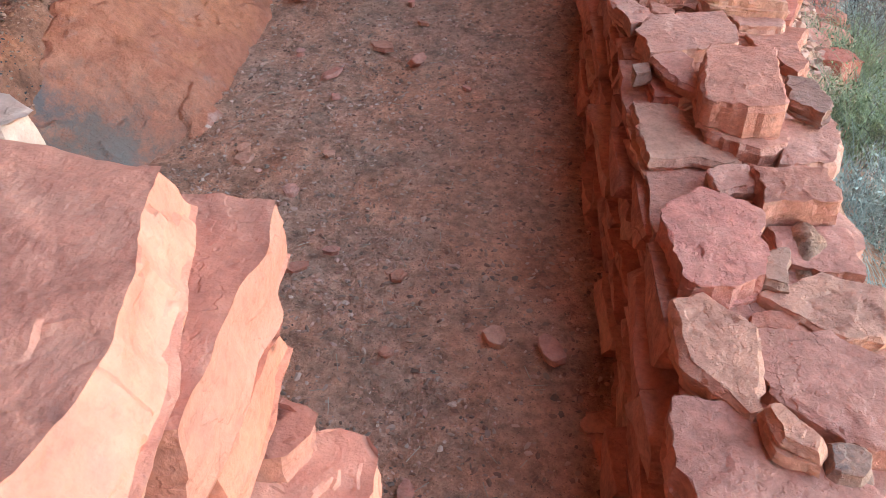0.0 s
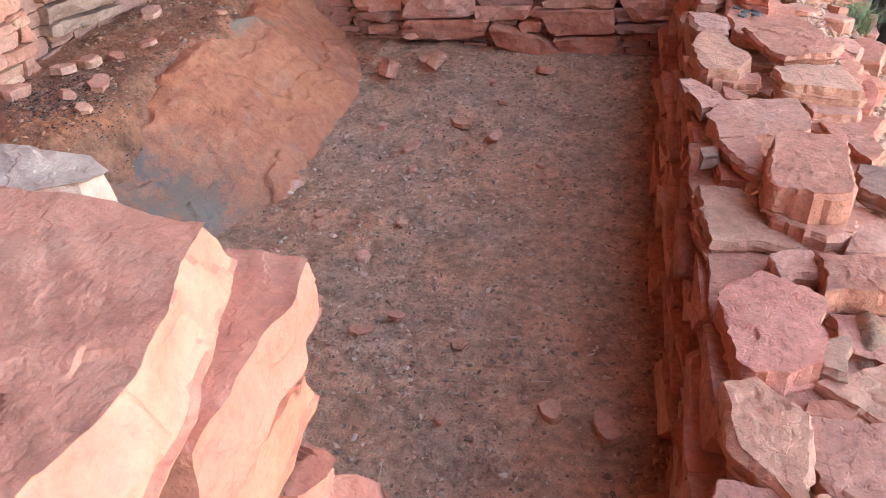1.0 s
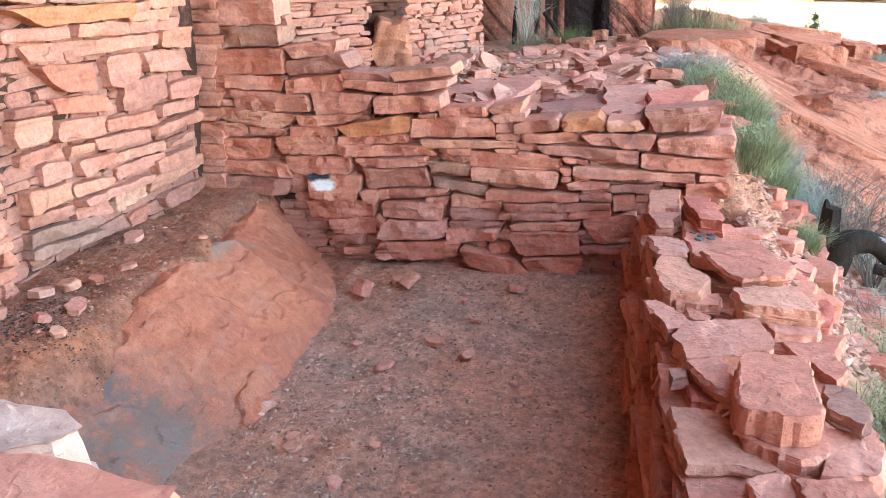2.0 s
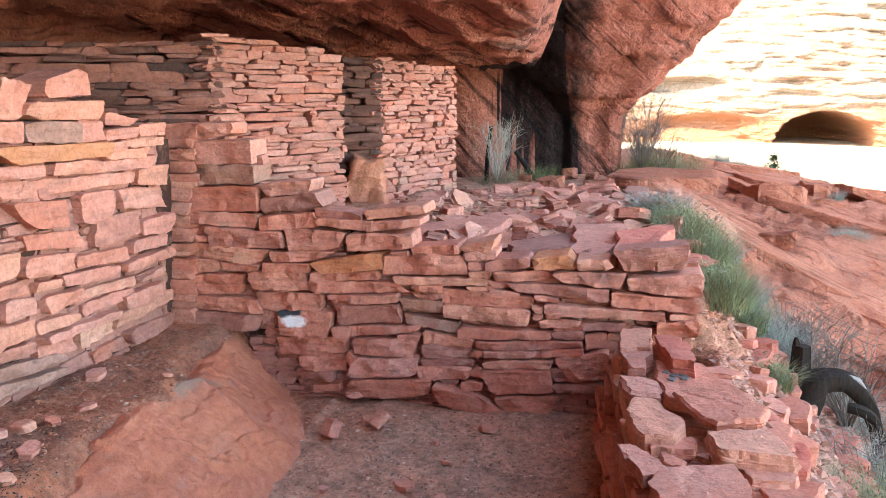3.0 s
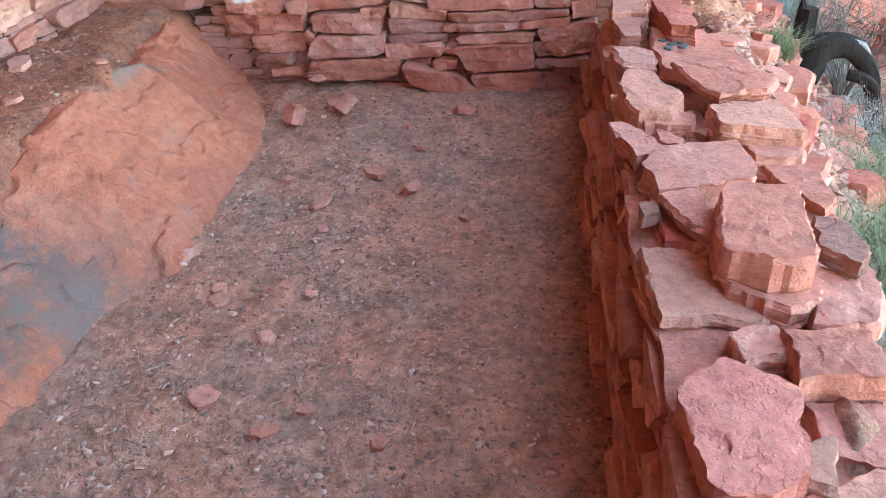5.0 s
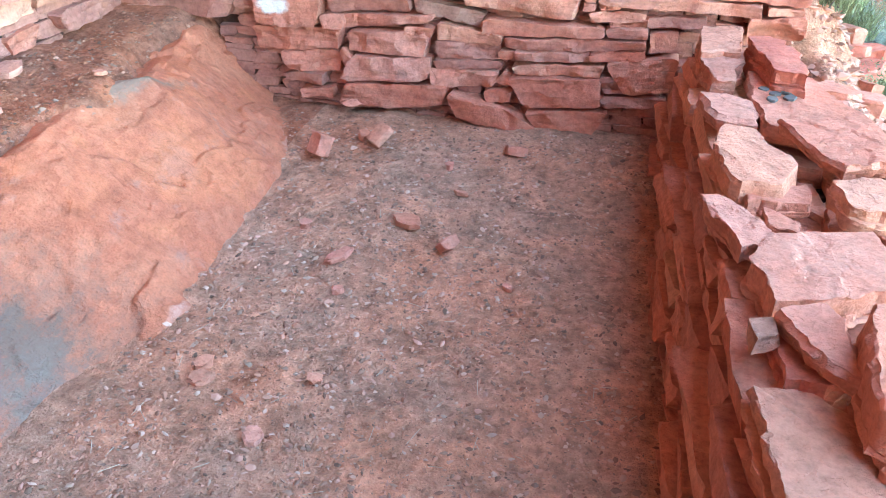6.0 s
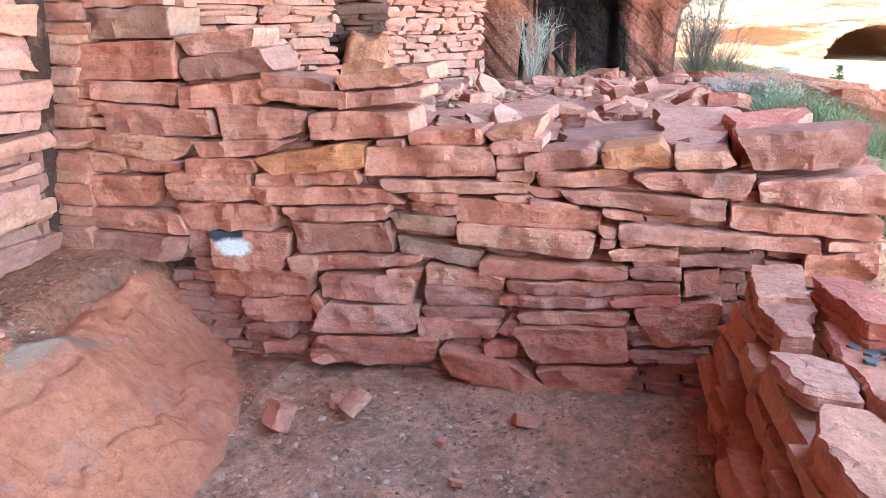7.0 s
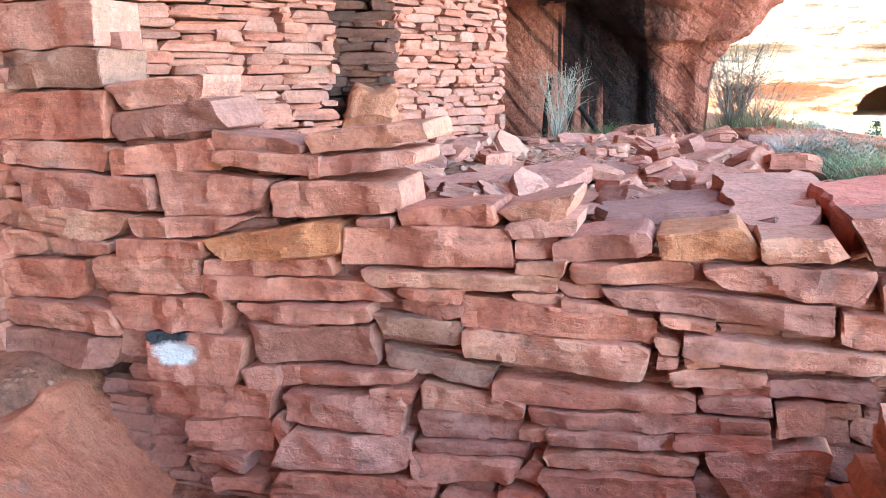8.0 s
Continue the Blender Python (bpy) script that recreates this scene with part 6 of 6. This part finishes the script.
# ---- plants ----
def tube(bm, points, radii, sides=6, rough=0.0, seed=0):
    """A tapering branch through points."""
    r = random.Random(seed)
    rings, up = [], Vector((0.3, 0.2, 1)).normalized()
    ridges = [r.uniform(-1, 1) for _ in range(sides)]
    pts = [Vector(p) for p in points]
    for i, p in enumerate(pts):
        way = (pts[min(i + 1, len(pts) - 1)] - pts[max(i - 1, 0)]).normalized()
        a = way.cross(up)
        a = a.normalized() if a.length > 1e-3 else Vector((1, 0, 0))
        b = way.cross(a)
        rings.append([bm.verts.new(p + (a * math.cos(t) + b * math.sin(t)) * radii[i] * (1 + rough * (0.85 * ridges[k] + 0.2 * r.uniform(-1, 1)))) for k, t in ((k, k * 2 * math.pi / sides) for k in range(sides))])
    for u, v in zip(rings, rings[1:]):
        for k in range(sides):
            bm.faces.new((u[k], u[(k + 1) % sides], v[(k + 1) % sides], v[k]))
    bm.faces.new(rings[0][::-1])
    bm.faces.new(rings[-1])


def curve(points, n=6):
    """Points along a smooth line through the given ones."""
    p = [Vector(q) for q in points]
    p = [2 * p[0] - p[1]] + p + [2 * p[-1] - p[-2]]
    out = []
    for i in range(1, len(p) - 2):
        for k in range(n):
            t = k / n
            a, b, c, d = p[i - 1:i + 3]
            out.append(0.5 * (2 * b + (c - a) * t + (2 * a - 5 * b + 4 * c - d) * t * t + (3 * b - a - 3 * c + d) * t ** 3))
    return out + [p[-2]]


def wood_material(name, dark, light, scale=30):
    m, nodes, links, bsdf = material(name)
    co = nodes.new("ShaderNodeNewGeometry")
    n = noise_node(nodes, links, co.outputs["Position"], scale, 6, 0.7, (1, 1, 0.15))
    big = noise_node(nodes, links, co.outputs["Position"], 4, 4, 0.6)
    r = ramp(nodes, [(0.3, dark), (0.62, tuple((a + b) / 2 for a, b in zip(dark, light))), (0.8, light)])
    add = nodes.new("ShaderNodeMath")
    add.operation = "MULTIPLY_ADD"
    add.inputs[1].default_value = 0.5
    links.new(big, add.inputs[0])
    half = nodes.new("ShaderNodeMath")
    half.operation = "MULTIPLY"
    half.inputs[1].default_value = 0.5
    links.new(n, half.inputs[0])
    links.new(half.outputs[0], add.inputs[2])
    links.new(add.outputs[0], r.inputs["Fac"])
    links.new(r.outputs["Color"], bsdf.inputs["Base Color"])
    bsdf.inputs["Roughness"].default_value = 0.9
    bsdf.inputs["Specular IOR Level"].default_value = 0.1
    bump = nodes.new("ShaderNodeBump")
    bump.inputs["Strength"].default_value, bump.inputs["Distance"].default_value = 0.9, 0.01
    links.new(n, bump.inputs["Height"])
    links.new(bump.outputs["Normal"], bsdf.inputs["Normal"])
    return m


char_wood = wood_material("dark_weathered_wood", (0.008, 0.006, 0.005), (0.07, 0.052, 0.043), 45)
grey_wood = wood_material("silver_dead_wood", (0.16, 0.13, 0.12), (0.46, 0.41, 0.38))


def snag():
    """The twisted dead trunk outside the east wall."""
    t = thing("dead_tree", "twisted dark dead tree trunk with an arching limb", "tree", at=(1.585, 5.3, -0.74))
    o = Vector((1.63, 5.3, -0.75))

    def wood(name, pts, rad, mat):
        bm = bmesh.new()
        c = curve([Vector(p) - o for p in pts], 8)
        tube(bm, c, np.interp(np.linspace(0, 1, len(c)), np.linspace(0, 1, len(rad)), rad), 18, 0.20, 3)
        ob = part(name, bm, mat, t)
        smooth(ob.data, 60)

    wood("trunk", [(1.63, 5.33, -0.78), (1.65, 5.34, -0.42), (1.685, 5.35, -0.12), (1.70, 5.35, 0.05), (1.712, 5.35, 0.20), (1.716, 5.35, 0.29)], (0.13, 0.10, 0.095, 0.066, 0.055, 0.048), char_wood)
    wood("limb", [(1.67, 5.34, -0.32), (1.74, 5.34, -0.10), (1.80, 5.34, 0.045), (1.88, 5.35, 0.085), (1.99, 5.36, 0.07), (2.11, 5.38, -0.06), (2.19, 5.42, -0.26), (2.22, 5.44, -0.45)], (0.10, 0.095, 0.085, 0.072, 0.062, 0.05, 0.036, 0.022), char_wood)
    wood("splinter", [(1.69, 5.36, 0.22), (1.685, 5.36, 0.30), (1.68, 5.36, 0.335)], (0.03, 0.02, 0.008), char_wood)
    wood("branch", [(1.985, 5.30, -0.06), (2.06, 5.29, -0.075), (2.14, 5.31, -0.14), (2.22, 5.35, -0.30)], (0.03, 0.034, 0.03, 0.02), char_wood)
    wood("bare_patch", [(1.955, 5.335, 0.118), (2.03, 5.34, 0.085), (2.10, 5.35, 0.01)], (0.016, 0.03, 0.012), grey_wood)
    wood("root", [(1.95, 5.2, -0.28), (2.03, 5.2, -0.34), (2.13, 5.25, -0.38)], (0.03, 0.045, 0.03), grey_wood)


snag()


def spray(bm, r, base, reach, count, spread, width, droop=0.25, lift=0.9, joints=3):
    """Thin blades rising and arching out of one foot."""
    for k in range(count):
        a, out, h = r.uniform(0, 6.28), spread * math.sqrt(r.random()), reach * r.uniform(0.55, 1.05)
        ux, uy = math.cos(a), math.sin(a)
        b, q = r.uniform(0, 6.28), spread * 0.75 * math.sqrt(r.random())
        root = Vector(base) + Vector((math.cos(b) * q, math.sin(b) * q, 0))
        out *= 1.1
        sx, sy = -uy * width, ux * width
        prev = None
        for j in range(joints + 1):
            t = j / joints
            p = root + Vector((ux * out * t ** 1.3, uy * out * t ** 1.3, h * (lift * t - droop * t * t)))
            w = 1 - 0.85 * t
            pair = (bm.verts.new(p + Vector((sx, sy, 0)) * w), bm.verts.new(p - Vector((sx, sy, 0)) * w))
            if prev:
                bm.faces.new((prev[0], prev[1], pair[1], pair[0]))
            prev = pair


def leafy(bm, r, centre, radius, count, size):
    """Small leaves filling an uneven clump."""
    for k in range(count):
        d = Vector((r.gauss(0, 1), r.gauss(0, 1), r.gauss(0, 0.8)))
        p = Vector(centre) + d.normalized() * radius * (r.random() ** 0.5) * (0.75 + 0.35 * noise.noise(d * 1.3 + Vector(centre)))
        a, b = Vector((r.gauss(0, 1), r.gauss(0, 1), r.gauss(0, 1))).normalized(), Vector((r.gauss(0, 1), r.gauss(0, 1), r.gauss(0, 1))).normalized()
        s = size * r.uniform(0.6, 1.3)
        bm.faces.new([bm.verts.new(p + a * s), bm.verts.new(p + b * s * 0.35), bm.verts.new(p - a * s * 0.6), bm.verts.new(p - b * s * 0.35)])


def leaf_material(name, colour, spread=0.35):
    m = plain_material(name, colour, 0.7, spread)
    return m


green_leaf = leaf_material("green_broom_leaf", (0.215, 0.235, 0.125), 0.5)
grey_leaf = leaf_material("grey_sage_leaf", (0.30, 0.32, 0.27), 0.35)
dry_stem = leaf_material("dry_grass_stem", (0.34, 0.27, 0.17), 0.35)
dark_leaf = leaf_material("juniper_leaf", (0.035, 0.06, 0.025), 0.4)
pale_twig = leaf_material("pale_dead_twig", (0.42, 0.36, 0.30), 0.3)
twig = leaf_material("grey_twig", (0.17, 0.135, 0.115), 0.4)


def shrub(x, y, z, h, w, kind, seed, label, group):
    r = random.Random(seed)
    t = thing("shrub" if kind != "grass" else "grass_tuft", label, "shrub" if kind != "grass" else "grass", group, at=(x, y, z))
    if kind in ("green", "sage"):
        bm = bmesh.new()
        spray(bm, r, (0, 0, -0.02), h, 1000 if kind == "green" else 800, w, 0.0017, 0.36, 1.05)
        tagged(part("foliage", bm, green_leaf if kind == "green" else grey_leaf, t), kind="stuff")
        bm = bmesh.new()
        leafy(bm, r, (0, 0, h * 0.5), w * 0.8, 500, 0.010)
        tagged(part("foliage_tip", bm, green_leaf if kind == "green" else grey_leaf, t), kind="stuff")
        bm = bmesh.new()
        spray(bm, r, (0, 0, -0.03), h * 0.8, 40, w * 0.9, 0.004, 0.1, 0.9)
        tagged(part("stem", bm, twig, t), kind="stuff")
    elif kind in ("twigs", "pale_twigs"):
        bm = bmesh.new()
        for k in range(46):
            a, o = r.uniform(0, 6.28), w * math.sqrt(r.random())
            p = [Vector((0, 0, -0.03))]
            for j in range(1, 6):
                u = j / 5
                p.append(Vector((math.cos(a) * o * u + r.gauss(0, 0.02) * h, math.sin(a) * o * u + r.gauss(0, 0.02) * h, h * u * r.uniform(0.8, 1.05))))
            tube(bm, p, [0.005 * h + 0.002, 0.004 * h + 0.002, 0.003 * h + 0.001, 0.002 * h + 0.001, 0.0015 * h + 0.001, 0.001], 3)
            for s in range(3):
                q = p[2 + s % 3]
                e = q + Vector((r.gauss(0, 0.16), r.gauss(0, 0.16), r.uniform(0.0, 0.22))) * h
                tube(bm, [q, (q + e) / 2 + Vector((0, 0, 0.01)), e], [0.003 * h + 0.001, 0.002 * h + 0.001, 0.001], 3)
        tagged(part("twig_crown", bm, twig if kind == "twigs" else pale_twig, t), kind="stuff")
    elif kind == "grass":
        bm = bmesh.new()
        spray(bm, r, (0, 0, -0.02), h, 260, w, 0.006 * h, 0.35, 1.0, 4)
        tagged(part("blade_clump", bm, dry_stem if seed % 2 else leaf_material("olive_grass", (0.17, 0.18, 0.08), 0.4), t), kind="stuff")
    elif kind == "juniper":
        bm = bmesh.new()
        tube(bm, [(0, 0, -0.1), (0.02 * h, 0, h * 0.4), (0, 0, h * 0.85)], [0.05 * h, 0.035 * h, 0.01 * h], 6)
        part("trunk", bm, char_wood, t)
        bm = bmesh.new()
        for k in range(26):
            u = r.random()
            a, o = r.uniform(0, 6.28), w * (1 - u) * r.uniform(0.3, 1.0)
            leafy(bm, r, (math.cos(a) * o, math.sin(a) * o, h * (0.12 + 0.85 * u)), w * 0.35, 70, 0.05 * h)
        tagged(part("crown", bm, dark_leaf, t), kind="stuff")
    return t


G = "shrubs below the wall's end"
rng = random.Random(81)
for k, (x, y, h, w) in enumerate(((1.18, 5.3, 0.34, 0.22), (1.12, 5.0, 0.34, 0.2), (1.22, 5.55, 0.36, 0.24), (1.12, 6.0, 0.34, 0.25), (1.1, 6.5, 0.3, 0.25), (1.08, 5.75, 0.36, 0.24), (1.0, 6.2, 0.32, 0.25), (1.35, 5.75, 0.3, 0.25), (1.25, 6.3, 0.3, 0.25), (0.95, 6.8, 0.25, 0.24),
                                  (1.45, 5.05, 0.2, 0.18), (1.7, 3.9, 0.3, 0.3), (1.55, 3.0, 0.28, 0.28))):
    shrub(x, y, ground_at(x, y), h, w, "green", 90 + k, "bright green fine-leaved shrub on the slope beside the wall", G)
for k, (x, y, h, w) in enumerate(((1.62, 6.05, 0.3, 0.28), (1.75, 6.6, 0.3, 0.26), (1.5, 5.75, 0.26, 0.24), (1.42, 6.1, 0.28, 0.26), (0.85, 7.2, 0.3, 0.35), (1.3, 7.1, 0.3, 0.3), (1.55, 7.3, 0.28, 0.3), (1.95, 6.2, 0.3, 0.3), (1.9, 4.7, 0.3, 0.32), (2.1, 4.2, 0.35, 0.35), (1.75, 3.4, 0.3, 0.3), (1.5, 2.5, 0.3, 0.26), (1.62, 2.0, 0.3, 0.3), (2.3, 6.6, 0.3, 0.3))):
    shrub(x, y, ground_at(x, y), h, w, "sage", 120 + k, "grey-green sagebrush on the slope", "sagebrush on the slope")
for k, (x, y, h, w) in enumerate(((1.85, 5.75, 0.5, 0.4), (1.75, 6.2, 0.45, 0.4), (2.05, 5.7, 0.65, 0.4), (2.25, 5.2, 0.55, 0.4), (2.5, 5.9, 0.6, 0.45), (1.95, 6.5, 0.5, 0.4), (2.0, 4.6, 0.45, 0.35), (2.2, 3.7, 0.5, 0.35), (1.75, 2.8, 0.4, 0.3))):
    shrub(x, y, ground_at(x, y), h, w, "twigs", 140 + k, "leafless grey twiggy bush outside the wall", "bare bushes on the slope")
for k, (x, y, h, w) in enumerate(((0.75, 16.6, 1.7, 0.85), (1.1, 16.7, 1.0, 0.9), (-1.70, 14.2, 1.15, 0.45), (0.7, 16.3, 1.2, 0.6))):
    shrub(x, y, ground_at(x, y), h, w, "pale_twigs" if k == 2 else "twigs", 150 + k, "tall bare twiggy bush at the foot of the cliff", "bushes under the cliff")
for k, (x, y, h, w) in enumerate(((1.0, 16.6, 0.9, 0.7), (1.3, 16.9, 0.8, 0.8), (1.5, 16.4, 0.6, 0.6), (0.7, 16.2, 0.6, 0.5), (-1.5, 14.3, 0.45, 0.45), (-0.95, 14.4, 0.5, 0.4), (-1.7, 14.1, 0.35, 0.4), (0.3, 16.0, 0.35, 0.3), (3.5, 12.2, 0.4, 0.3))):
    shrub(x, y, ground_at(x, y), h, w, "grass", 161 + k, "tuft of dry straw and olive grass under the cliff", "grass tufts under the cliff")
for k, (x, y, h, w, kind) in enumerate(((4.5, 25.5, 0.75, 0.5, "juniper"), (5.3, 25.7, 0.5, 0.5, "pale_twigs"), (5.1, 26.0, 0.6, 0.6, "twigs"), (2.85, 24, 0.4, 0.4, "sage"), (3.3, 24, 0.35, 0.4, "sage"), (3.5, 12.1, 0.42, 0.25, "sage"), (4.5, 18.0, 0.3, 0.3, "sage"),
                                        (5.6, 16.5, 0.35, 0.4, "sage"), (8.0, 27, 0.6, 0.7, "juniper"), (10.5, 30, 0.8, 0.8, "juniper"))):
    shrub(x, y, ground_at(x, y), h, w, kind, 171 + k, {"juniper": "small dark juniper on the slickrock rim", "twigs": "bare grey bush on the slickrock rim", "pale_twigs": "pale bare bush on the slickrock rim", "sage": "low sagebrush on the slickrock"}[kind], "plants on the rim")


def post():
    t = thing("dead_post", "dark weathered upright log leaning by the stained cliff recess", "log", at=(-1.94, 14.5, 0.3))
    bm = bmesh.new()
    tube(bm, curve([(0, 0, -0.1), (0.02, 0, 0.45), (0.08, 0, 0.98)], 4), np.linspace(0.05, 0.035, 9), 8, 0.15, 4)
    part("log", bm, char_wood, t)
    bm = bmesh.new()
    tube(bm, curve([(0.5, 0.1, 0.55), (0.72, 0.05, 0.25), (0.95, 0, -0.05)], 4), np.linspace(0.04, 0.05, 9), 8, 0.15, 5)
    part("leaning_log", bm, char_wood, t)


post()


def dead_stick():
    """A silver stick wedged among the stones of the broken wall."""
    bm = bmesh.new()
    c = curve([(0.24, 0.60, 1.10), (0.262, 0.588, 1.09), (0.280, 0.572, 1.075), (0.298, 0.562, 1.06), (0.335, 0.548, 1.045)], 4)
    tube(bm, c, np.interp(np.linspace(0, 1, len(c)), (0, 0.5, 1), (0.009, 0.013, 0.008)), 8, 0.15, 6)
    ob = part("dead_stick", bm, grey_wood)
    smooth(ob.data, 60)
    tagged(ob, "silver-grey dead stick wedged among wall stones", "stick")


dead_stick()
